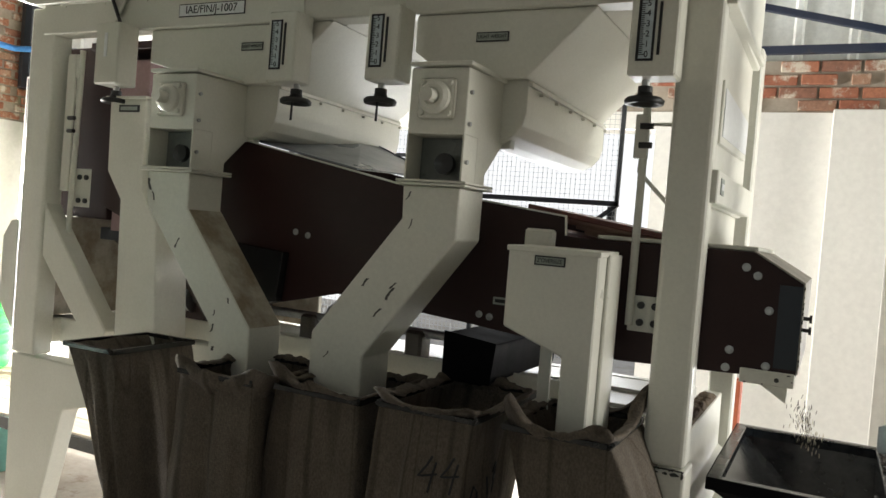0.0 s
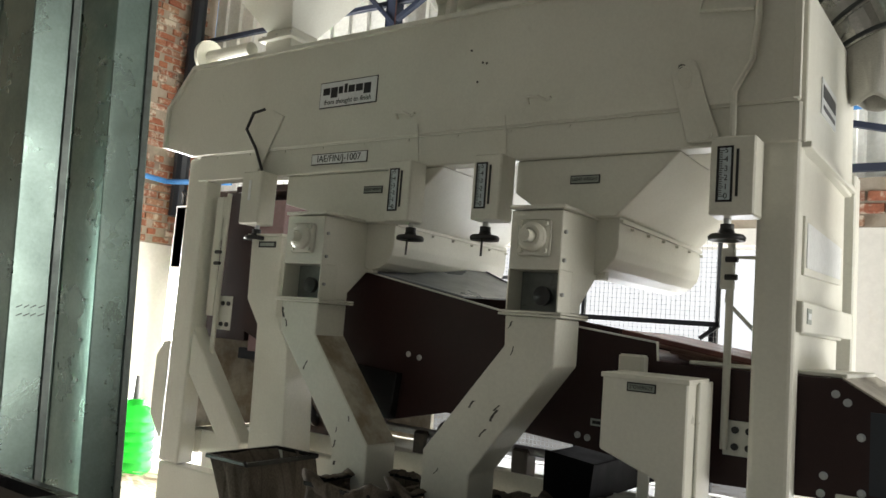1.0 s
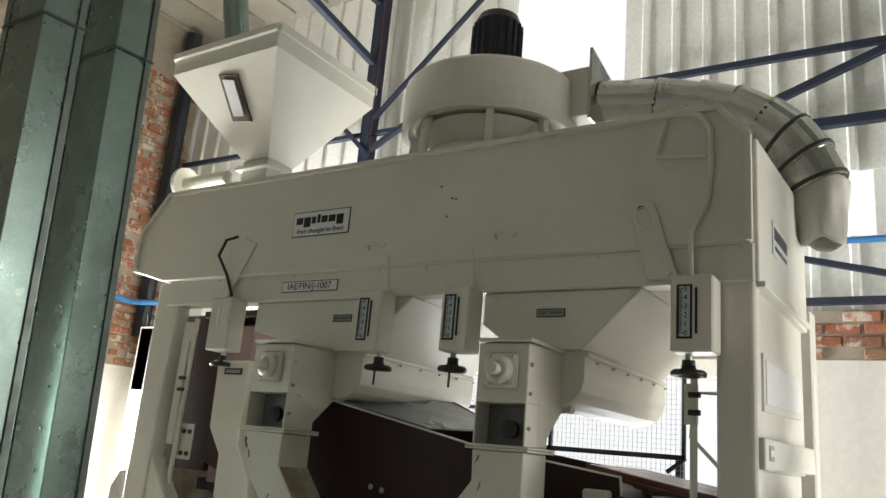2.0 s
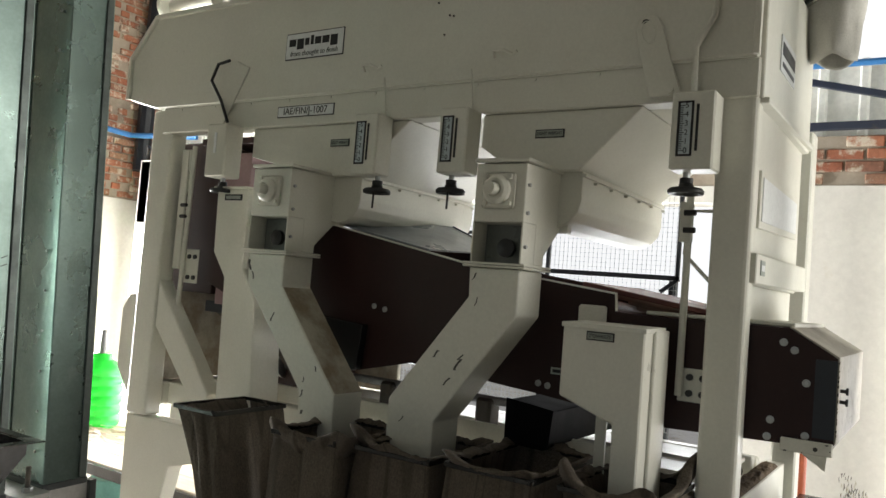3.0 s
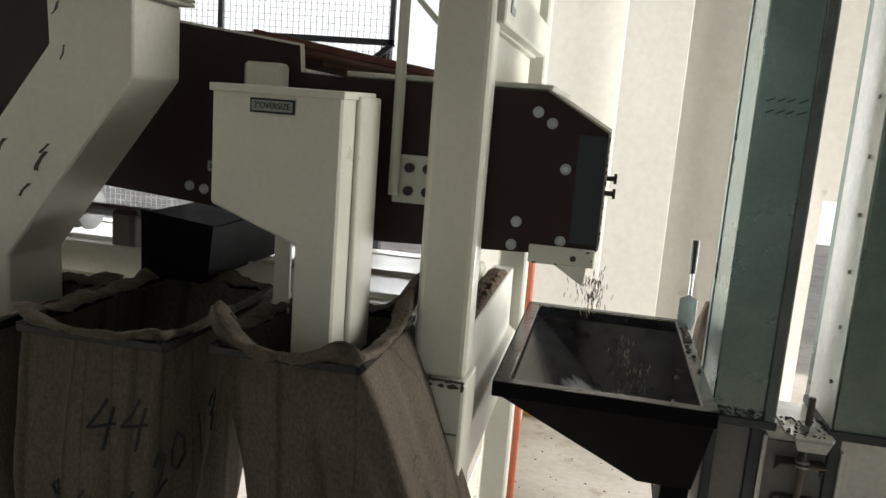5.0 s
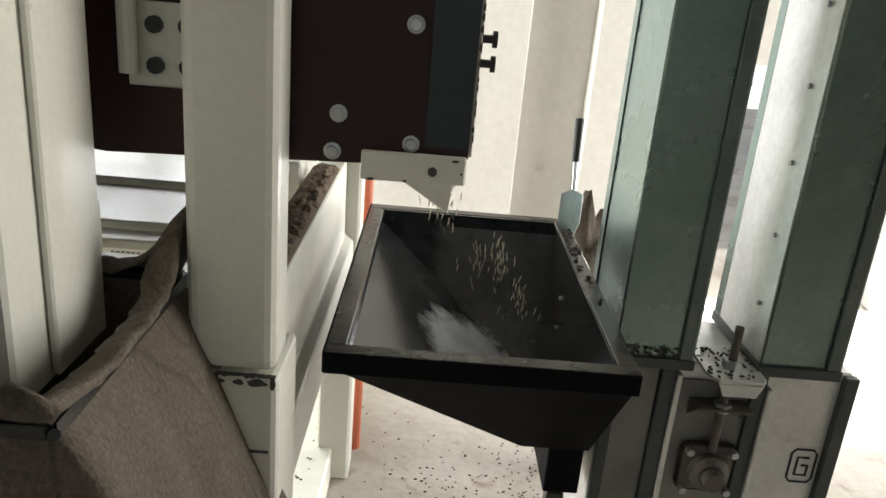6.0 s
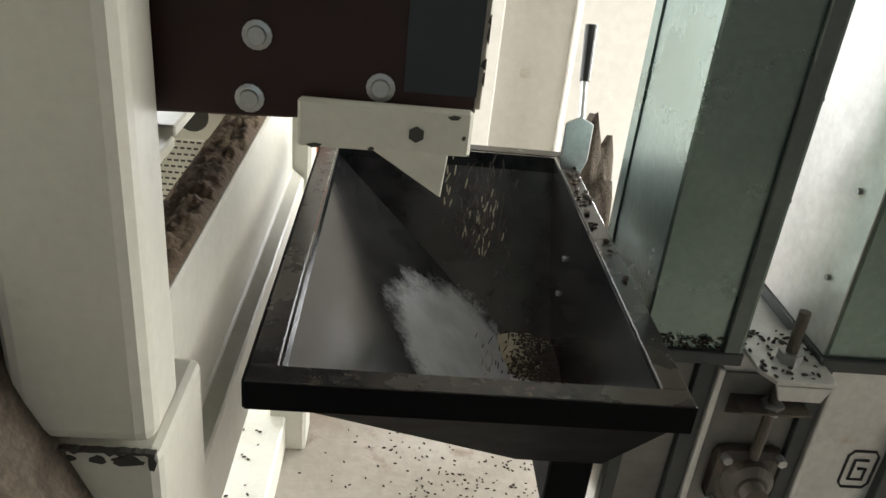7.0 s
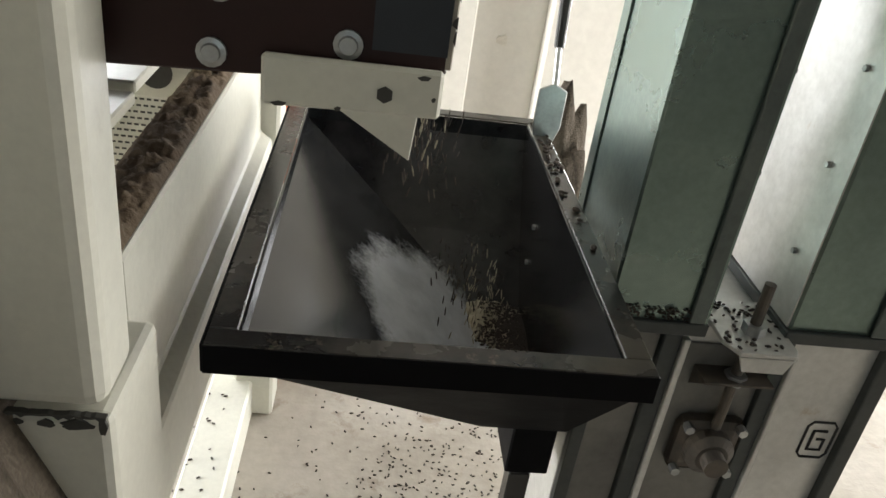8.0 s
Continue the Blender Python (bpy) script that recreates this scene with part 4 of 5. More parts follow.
part("roller_disc", rod((-1.65, 2.83, 3.34), (-1.62, 2.83, 3.34), 0.11, 28), CREAM, rl)
part("roller_arm", box(-1.6, -1.26, 2.9, 2.94, 3.09, 3.2, 0.004), CREAM, rl)
part("inlet_pipe", rod((-1.33, 2.85, 4.10), (-1.62, 2.80, 5.4), 0.085, 18), GALV, fh, "grey inlet pipe")

# blower drum, motor and duct
dr = thing("blower", (0.53, 3.0, 3.09), "round cream blower housing with a motor on top", "blower")
DC = (0.53, 3.02, 0)
part("housing", lathe([(0.0, 3.40), (0.39, 3.40), (0.43, 3.38), (0.458, 3.38), (0.462, 3.42), (0.462, 3.63), (0.44, 3.655), (0.0, 3.66)], DC, seg=56), CREAM, dr)
part("cone", lathe([(0.0, 3.26), (0.27, 3.26), (0.37, 3.38), (0.0, 3.39)], DC, seg=40), CREAM, dr)
part("base_ring", lathe([(0.0, 3.10), (0.34, 3.10), (0.34, 3.25), (0.0, 3.258)], DC, seg=40), CREAM, dr)
mt = part("motor", lathe([(0.0, 3.66), (0.13, 3.66), (0.13, 4.06), (0.11, 4.11), (0.0, 4.11)], DC, seg=28), NAVY, dr, "blue-black electric motor")
b = bmesh.new()
for k in range(20):
    a = 2 * math.pi * k / 20
    c, s_ = math.cos(a), math.sin(a)
    rod((DC[0] + 0.135 * c, DC[1] + 0.135 * s_, 3.69), (DC[0] + 0.135 * c, DC[1] + 0.135 * s_, 4.05), 0.006, 4, b)
part("cooling_fin", b, NAVY, mt)
for a in (200, 250, 300, 340):
    c, s_ = math.cos(radians(a)), math.sin(radians(a))
    part("stay", beam_between((DC[0] + 0.43 * c, DC[1] + 0.43 * s_, 3.09), (DC[0] + 0.40 * c, DC[1] + 0.40 * s_, 3.41), 0.035), CREAM, dr)
part("outlet", box(0.84, 1.08, 3.0, 3.34, 3.44, 3.70, 0.004), CREAM, dr)
ad = thing("air_duct", (1.6, 3.3, 3.1), "segmented galvanised elbow air duct", "duct")
part("flange", prism([(3.0, 3.42), (3.0, 3.80), (3.36, 3.72), (3.36, 3.42)], "x", 1.082, 1.096), DUCT, ad)
path = [(1.10, 3.18, 3.57), (1.36, 3.22, 3.545), (1.55, 3.26, 3.505), (1.70, 3.28, 3.45), (1.82, 3.30, 3.375), (1.915, 3.31, 3.285), (1.985, 3.32, 3.18), (2.030, 3.33, 3.07)]
girth = (0.118, 0.124, 0.134, 0.144, 0.150, 0.150, 0.142)
for i, r0 in enumerate(girth):
    p, q = Vector(path[i]), Vector(path[i + 1])
    e = (q - p).normalized() * 0.018
    sg = part("segment", tube([p - e, q + e], r0, 28), DUCT, ad, smooth=False)
    part("seam", tube([q - e * 0.45, q + e * 0.45], r0 + 0.006, 28), DARKGALV, sg)
b = bmesh.new()
rings = []
for k in range(15):
    u = k / 14
    ring = []
    for m in range(28):
        a = 2 * math.pi * m / 28
        r = (0.133 - 0.050 * u) * (1 + (0.03 + 0.06 * u) * math.sin(5 * a + 3 * u) + 0.03 * math.sin(9 * a - 4 * u))
        ring.append(b.verts.new((2.033 + 0.025 * u + r * math.cos(a), 3.33 + r * math.sin(a), 3.085 - 0.285 * u + 0.012 * u * math.sin(3 * a))))
    rings.append(ring)
for p, q in zip(rings, rings[1:]):
    for m in range(28):
        b.faces.new((p[m], p[(m + 1) % 28], q[(m + 1) % 28], q[m]))
part("cloth_sleeve", thicken(b, 0.003), CLOTH, ad, "greyish cloth dust sleeve tied to the elbow", smooth=True)
part("rod", tube([(-0.35, 3.1, 3.1), (-0.37, 3.12, 4.2), (-0.5, 3.2, 6.4)], 0.004, 6), REDWOOD, dr, "thin red cable going up")

# ---- shaker boat (it shakes) ----
boat = thing("shaker_boat", (1.0, 3.0, 1.5), "dark maroon vibrating screen boat with zinc bolts", "screen boat")
NS = [(-0.75, 2.06), (0.04, 1.985), (0.10, 1.975), (0.84, 1.832), (1.47, 1.758), (1.475, 1.695), (1.60, 1.690), (2.075, 1.692), (2.215, 1.610), (2.215, 1.335), (2.05, 1.318), (1.69, 1.305), (1.17, 1.355), (0.58, 1.40), (0.24, 1.32), (0.16, 1.34), (-0.75, 1.66)]
for y in (2.55, 3.33):
    part("side_panel", prism(NS, "y", y, y + 0.018, 0.002), BROWN, boat)
b = bmesh.new()
for p, q in zip(NS[1:5], NS[2:6]):
    prism([(p[0], p[1]), (q[0], q[1]), (q[0], q[1] + 0.006), (p[0], p[1] + 0.006)], "y", 2.546, 2.572, 0, b)
part("top_lip", b, CREAM, boat, "pale upper edge strip")
part("bottom_sheet", prism([(-0.75, 1.66), (0.24, 1.45), (1.17, 1.37), (2.20, 1.345), (2.20, 1.36), (1.17, 1.385), (0.24, 1.465), (-0.75, 1.675)], "y", 2.568, 3.33), BROWN, boat)
part("screen_deck", prism([(-0.70, 1.98), (1.45, 1.70), (2.0, 1.62), (2.0, 1.60), (1.45, 1.68), (-0.70, 1.96)], "y", 2.57, 3.33, 0.002), REDWOOD, boat, "red-brown slanting screen deck")
for k, (x0, z0) in enumerate(((1.30, 1.800), (1.34, 1.782), (1.40, 1.764), (1.44, 1.745), (1.46, 1.726))):
    part("screen_frame", prism([(x0, z0), (x0 + 0.50, z0 - 0.075), (x0 + 0.50, z0 - 0.095), (x0, z0 - 0.020)], "y", 2.64 + 0.045 * k, 3.32, 0.003), REDWOOD if k == 0 else PALEWOOD, boat)
low = [(0.05, 2.56, 1.992), (0.11, 2.56, 1.982), (0.62, 2.56, 1.884), (0.62, 3.30, 1.915), (0.15, 3.30, 2.10), (0.05, 3.30, 2.07)]
part("cover_sheet", loft(low, [(x, y, z + 0.007) for x, y, z in low]), COVER, boat, "dull blue-grey cover sheet")
part("top_tray", box(1.58, 2.08, 2.575, 3.30, 1.694, 1.708, 0.003), CREAM, boat, "pale top tray")
part("deck_block", box(1.352, 1.447, 2.49, 2.546, 1.60, 1.712, 0.008), CREAM, boat)
part("end_cap", prism([(2.070, 1.698), (2.219, 1.612), (2.219, 1.34), (2.213, 1.34), (2.213, 1.606), (2.07, 1.688)], "y", 2.55, 3.35, 0.001), ENDCOVER, boat, "dusty end cover with worn edges")
rng = random.Random(52)
for k in range(13):
    z = 1.36 + 0.25 * (k + rng.uniform(-0.3, 0.3)) / 13
    w, hh = rng.uniform(0.002, 0.005), rng.uniform(0.004, 0.011)
    part("paint_chip", prism([(2.2195 - w, z), (2.2197, z - hh * 0.5), (2.2197, z + hh), (2.2195 - w * 0.6, z + hh * 0.7)], "y", 2.5486, 2.5508), CHIP, boat)
part("dark_strip", box(2.150, 2.214, 2.5455, 2.5495, 1.352, 1.600), NAVY, boat, "blue-black end strip")
for x, z in ((2.052, 1.644), (2.086, 1.621), (2.126, 1.520), (2.024, 1.389), (2.017, 1.334), (2.130, 1.353), (0.36, 1.625), (0.42, 1.615), (1.185, 1.395), (1.225, 1.39)):
    bo = part("bolt", lathe([(0.0, 0.0), (0.0128, 0.0), (0.0128, 0.003), (0.0085, 0.004), (0.0075, 0.007), (0.0, 0.007)], (x, 2.5495, z), "y", 14), STEEL, boat)
for z in (1.470, 1.505):
    kn = part("clamp_knob", rod((2.219, 2.60, z), (2.237, 2.60, z), 0.006, 8), RUBBER, boat)
    part("knob", rod((2.236, 2.60, z), (2.243, 2.60, z), 0.012, 12), RUBBER, kn)
ob_ = part("outlet_bracket", prism([(2.06, 1.342), (2.213, 1.342), (2.213, 1.300), (2.06, 1.298)], "y", 2.534, 2.544, 0.003), CREAM, boat, "cream outlet bracket with a bolt hole")
part("hole", rod((2.164, 2.5325, 1.318), (2.164, 2.536, 1.318), 0.0075, 6), CHIP, ob_)
part("outlet_cheek", prism([(2.115, 1.299), (2.196, 1.299), (2.192, 1.250)], "y", 2.556, 2.560, 0.001), CHUTE, boat)
rng = random.Random(44)
for x, z, w in ((2.075, 1.301, 0.014), (2.196, 1.336, 0.012), (2.206, 1.318, 0.004), (2.125, 1.3015, 0.006)):
    part("paint_chip", prism([(x - w / 2, z), (x - w * 0.2, z - 0.0025), (x + w * 0.3, z - 0.002), (x + w / 2, z + 0.001), (x, z + 0.002)], "y", 2.5332, 2.536), CHIP, ob_)
part("outlet_chute", prism([(2.10, 1.34), (2.190, 1.292), (2.192, 1.296), (2.12, 1.345)], "y", 2.56, 2.95, 0.001), CHUTE, boat)
lb = part("label", box(1.235, 1.31, 2.546, 2.5495, 1.437, 1.463), LABELG, boat)
part("bar", box(1.243, 1.302, 2.5445, 2.5457, 1.444, 1.456), INK, lb)
# black under-trays
part("under_tray", prism([(1.083, 1.322), (1.276, 1.302), (1.262, 1.163), (1.085, 1.157)], "y", 2.506, 3.2, 0.003), MATTBLACK, boat, "black under-tray outlet")
part("tray_end", prism([(1.079, 1.328), (1.280, 1.306), (1.266, 1.159), (1.081, 1.153)], "y", 2.499, 2.505, 0.001), MATTBLACK, boat, "dull black end plate")
part("under_tray", prism([(0.08, 1.56), (0.34, 1.54), (0.32, 1.34), (0.17, 1.32)], "y", 2.50, 2.545, 0.003), BLACK, boat)

# drive parts glimpsed behind the chutes
dv = thing("drive_shaft", (0.3, 2.9, 1.1), "dusty drive shaft with pulleys under the boat", "shaft")
part("shaft", rod((-0.9, 2.95, 1.24), (1.0, 2.95, 1.24), 0.02, 12), STEEL, dv)
for x in (-0.72, -0.55, 0.34, 0.46, 0.58):
    part("pulley", lathe([(0.0, -0.03), (0.07, -0.03), (0.07, -0.02), (0.055, 0.0), (0.07, 0.02), (0.07, 0.03), (0.0, 0.03)], (x, 2.95, 1.24), "x", 22), STEEL, dv)
for x in (-0.85, 0.2, 0.75):
    part("pillow_block", box(x - 0.04, x + 0.04, 2.90, 3.0, 1.101, 1.25, 0.012), RUST, dv)
part("stay_bar", beam_between((-0.45, 2.85, 1.35), (-0.10, 2.85, 1.12), 0.035), RUST, dv)
# side boards at the rear left
rb = thing("screen_cabinet", (-0.75, 2.8, 1.6), "maroon and faded pink screen cabinet side", "cabinet")
part("board", box(-1.30, -0.80, 2.62, 3.3, 1.60, 2.42, 0.004), BROWN, rb)
part("board", box(-0.79, -0.60, 2.64, 3.3, 1.55, 2.36, 0.004), PINK, rb, "faded pink panel")
part("board", box(-0.93, -0.58, 2.70, 3.3, 1.50, 1.56, 0.004), NAVY, rb)
part("rail", box(-0.96, -0.56, 2.60, 3.35, 2.40, 2.437, 0.004), BROWN, rb)

gc = thing("gear_case", (-0.6, 3.0, 1.1), "dark oily drive case with shafts behind a chute", "gearbox")
part("case", box(-0.975, -0.30, 2.95, 3.3, 1.101, 1.55, 0.02), BROWN, gc)
part("cover", box(-0.80, -0.55, 2.86, 2.949, 1.15, 1.40, 0.02), RUST, gc)
for k in range(3):
    part("spring", lathe([(0.030, 0.0), (0.034, 0.01), (0.030, 0.02), (0.034, 0.03), (0.030, 0.04), (0.034, 0.05), (0.030, 0.06)], (-0.74 + 0.10 * k, 2.80, 1.22 + 0.03 * (k % 2)), "x", 14), STEEL, gc)
part("link", beam_between((-0.95, 2.80, 1.52), (-0.50, 2.80, 1.30), 0.03), RUST, gc)
part("link", beam_between((-0.42, 2.72, 1.42), (-0.12, 2.72, 1.13), 0.03), RUST, gc)
part("back_plate", box(-1.14, -0.05, 3.34, 3.37, 1.129, 1.59, 0.004), FILM, gc, "dust-brown rear plate")
part("valve", rod((-0.93, 2.7, 1.18), (-0.93, 2.7, 1.26), 0.022, 10), CREAM, gc)

# ---- wire mesh guard ----
mg = thing("mesh_guard", (0.6, 3.7, 1.1), "white welded wire mesh guard in a dark steel frame", "guard")
MY = 3.72
b = bmesh.new()
for k in range(80):
    x = -0.60 + k * 0.0245
    if x < 1.35:
        box(x, x + 0.0019, MY, MY + 0.0019, 1.10, 2.60, 0, b)
for k in range(61):
    z = 1.10 + k * 0.0245
    box(-0.60, 1.35, MY + 0.0026, MY + 0.0050, z, z + 0.0019, 0, b)
tagged(part("wire_mesh", b, WIRE, mg), kind="stuff")
for x0, x1, z0, z1 in ((1.345, 1.365, 1.86, 2.60), (-0.60, 1.365, 1.86, 1.885), (-0.60, -0.58, 1.1, 2.60), (0.63, 0.65, 1.10, 2.60), (-0.6, 0.64, 2.06, 2.08)):
    part("frame_bar", box(x0, x1, MY - 0.02, MY - 0.001, z0, z1, 0.002), NAVY, mg)
part("frame_bar", beam_between((1.36, MY, 1.87), (1.27, MY, 1.80), 0.02), NAVY, mg)
for x in (-0.58, 1.30):
    part("post", box(x, x + 0.04, MY + 0.03, MY + 0.07, 0.0, 2.6 if x < 0 else 1.86, 0.004), NAVY, mg)

# ---- jute sacks on their hoops ----


def sack(x0, x1, y0, y1, zr, dl, dr_, dyb, seed, cuff, label, bulge=0.03, ears=()):
    rng = random.Random(seed)
    cx, cy = (x0 + x1) / 2, (y0 + y1) / 2
    sk = thing("jute_sack", (cx, cy, 0.0), label, "sack", "sacks under the chutes")
    n, rows = 96, 34
    ph = [rng.uniform(0, 6.28) for _ in range(6)]
    own = bmesh.new()
    rings = []
    for j in range(rows + 1):
        v = j / rows
        z = zr - v * (zr - 0.012)
        w0, w1 = x0 + dl * v ** 0.8, x1 + dr_ * v ** 0.8
        h0, h1 = y0 + dyb * v * 0.3, y1 + dyb * v
        ring = []
        for i in range(n):
            a = 2 * math.pi * i / n
            c, s_ = math.cos(a), math.sin(a)
            k = max(abs(c), abs(s_)) ** (1.0 - 0.35 * v)
            px_, py_ = c / k, s_ / k
            fold = (0.018 * math.sin(5 * a + ph[0] + 1.2 * v) + 0.012 * math.sin(9 * a + ph[1] - 0.8 * v) + 0.007 * math.sin(17 * a + ph[2] + 2 * v)) * min(1, 0.10 + 1.5 * v)
            fold += 0.010 * noise.noise(Vector((c * 3 + seed, s_ * 3, z * 5)))* min(1, 4 * v)
            sag = bulge * math.sin(math.pi * min(1, v * 1.1))
            x = (w0 + w1) / 2 + px_ * ((w1 - w0) / 2 + fold + sag)
            y = (h0 + h1) / 2 + py_ * ((h1 - h0) / 2 + fold + sag * 0.5)
            ring.append(own.verts.new((x, y, z)))
        rings.append(ring)
    for a, b_ in zip(rings, rings[1:]):
        for i in range(n):
            own.faces.new((a[i], a[(i + 1) % n], b_[(i + 1) % n], b_[i]))
    own.faces.new(rings[-1])
    body = part("body", own, JUTE, sk, smooth=True)
    # hoop of black flat bar
    b = bmesh.new()
    e = 0.006
    for p, q in (((x0 - e, y0 - e), (x1 + e, y0 - e)), ((x1 + e, y0 - e), (x1 + e, y1 + e)), ((x1 + e, y1 + e), (x0 - e, y1 + e)), ((x0 - e, y1 + e), (x0 - e, y0 - e))):
        beam_between((p[0], p[1], zr - 0.004), (q[0], q[1], zr - 0.004), 0.016, b)
    rod((x1 + e, y0 - e, zr - 0.01), (x1 + e + 0.02, y0 - e - 0.03, zr + 0.012), 0.006, 6, b)
    part("hoop", b, BLACK, sk, "black steel hoop frame")
    if cuff:
        own = bmesh.new()
        rings = []
        for j in range(7):
            w = j / 6
            ring = []
            for i in range(n):
                a = 2 * math.pi * i / n
                c, s_ = math.cos(a), math.sin(a)
                k = max(abs(c), abs(s_)) ** 0.9
                wob = noise.noise(Vector((c * 2.2 + seed, s_ * 2.2, 4)))
                fine = noise.noise(Vector((c * 9 + seed, s_ * 9, w * 3)))
                out = -0.012 + (0.036 + 0.018 * wob) * math.sin(math.pi * min(1, w * 0.9)) + 0.012 * fine
                zz = zr + 0.004 + (0.012 + 0.040 * max(0, wob)) * math.sin(math.pi * w) - w * w * (cuff * (0.6 + 0.7 * abs(wob))) + 0.008 * fine
                ear = sum(h * math.exp(-((cx + c / k * (x1 - x0) / 2 - ex) ** 2 + (cy + s_ / k * (y1 - y0) / 2 - ey) ** 2) / 0.0022) for ex, ey, h in ears)
                zz += ear * math.sin(math.pi * min(1, 0.25 + w * 0.6))
                ring.append(own.verts.new((cx + c / k * ((x1 - x0) / 2 + out), cy + s_ / k * ((y1 - y0) / 2 + out), zz)))
            rings.append(ring)
        for a, b_ in zip(rings, rings[1:]):
            for i in range(n):
                own.faces.new((a[i], a[(i + 1) % n], b_[(i + 1) % n], b_[i]))
        thicken(own, 0.004)
        part("cuff", own, JUTE, sk, "rumpled sack mouth folded over the hoop", True)
    return sk, body


sack(-0.235, 0.005, 2.01, 2.40, 1.150, 0.37, 0.20, 0.05, 11, 0.0, "dark brown jute sack hanging slack from a hoop", 0.0)
sack(0.385, 0.685, 1.97, 2.38, 1.150, -0.05, 0.0, 0.0, 22, 0.085, "dark brown jute sack with a wide folded mouth", 0.02, ((0.385, 1.97, 0.04), (0.685, 1.97, 0.03)))
sack(0.742, 1.045, 2.03, 2.42, 1.145, -0.10, 0.0, 0.0, 33, 0.030, "brown jute sack with dark stripes under a chute", 0.02, ((0.76, 2.03, 0.06), (0.9, 2.03, 0.02)))
sk4, body4 = sack(1.120, 1.425, 2.04, 2.55, 1.155, -0.04, -0.09, -0.22, 44, 0.030, "brown jute sack with handwritten numbers", 0.012, ((1.12, 2.06, 0.03), (1.40, 2.05, 0.02)))
sack(1.505, 1.795, 2.10, 2.50, 1.145, 0.20, 0.42, 0.05, 55, 0.045, "brown jute sack leaning out at its foot", 0.0, ((1.51, 2.12, 0.085), (1.79, 2.46, 0.09), (1.75, 2.11, 0.03)))


PEN = {
    "4": [[(0.42, 1.0), (0.28, 0.72), (0.04, 0.40), (0.34, 0.42), (0.62, 0.46)], [(0.56, 0.82), (0.46, 0.40), (0.38, -0.10)]],
    "8": [[(0.50, 0.86), (0.30, 1.0), (0.12, 0.84), (0.28, 0.60), (0.48, 0.36), (0.40, 0.06), (0.16, 0.04), (0.10, 0.28), (0.30, 0.56), (0.48, 0.80)]],
    ".": [[(0.16, 0.10), (0.24, 0.04)]],
    "2": [[(0.08, 0.78), (0.28, 1.0), (0.50, 0.80), (0.36, 0.44), (0.06, 0.02), (0.34, 0.06), (0.58, 0.04)]],
    "0": [[(0.32, 1.0), (0.10, 0.70), (0.08, 0.28), (0.28, 0.0), (0.50, 0.28), (0.52, 0.72), (0.32, 1.0)]],
    "1": [[(0.30, 1.0), (0.24, 0.5), (0.16, 0.0)]],
    "7": [[(0.04, 0.92), (0.30, 0.98), (0.60, 0.94), (0.44, 0.50), (0.32, 0.0)], [(0.20, 0.52), (0.58, 0.56)]],
}


def scrawl(text, size, x, z, body, turn=0.0, side=False):
    """Pen strokes of handwritten figures laid on the cloth."""
    o = ORIGIN[body]
    c, s_ = math.cos(turn), math.sin(turn)
    at = -0.5 * sum(0.34 if ch == "." else 0.72 for ch in text)
    for ch in text:
        bm = bmesh.new()
        for stroke in PEN[ch]:
            fine = []
            for (ax, az), (bx, bz) in zip(stroke, stroke[1:]):
                fine += [(ax + (bx - ax) * k / 4, az + (bz - az) * k / 4) for k in range(4)]
            line = []
            for ux, uz in fine + stroke[-1:]:
                lx, lz = (at + ux + 0.12 * uz) * size, (uz - 0.5) * size
                px_, pz_ = x + lx * c - lz * s_, z + lx * s_ + lz * c
                if side:
                    hit, loc, _, _ = body.ray_cast(Vector((2.2, px_, pz_)) - o, Vector((-1, 0, 0)))
                    line.append(((loc.x + o.x if hit else 1.42) + 0.0015, px_, pz_))
                else:
                    hit, loc, _, _ = body.ray_cast(Vector((px_, 1.0, pz_)) - o, Vector((0, 1, 0)))
                    line.append((px_, (loc.y + o.y if hit else 2.04) - 0.0015, pz_))
            tube(line, 0.0034, 5, bm)
        part("marking", bm, INK, body, "black handwritten figure")
        at += 0.34 if ch == "." else 0.72


bpy.context.view_layer.update()
scrawl("44", 0.095, 1.335, 0.985, body4, 0.10)
scrawl("84.4", 0.088, 1.28, 0.80, body4, 0.02)
scrawl("2017", 0.090, 2.17, 0.90, body4, 0.30, True)

# ---- black receiving hopper ----


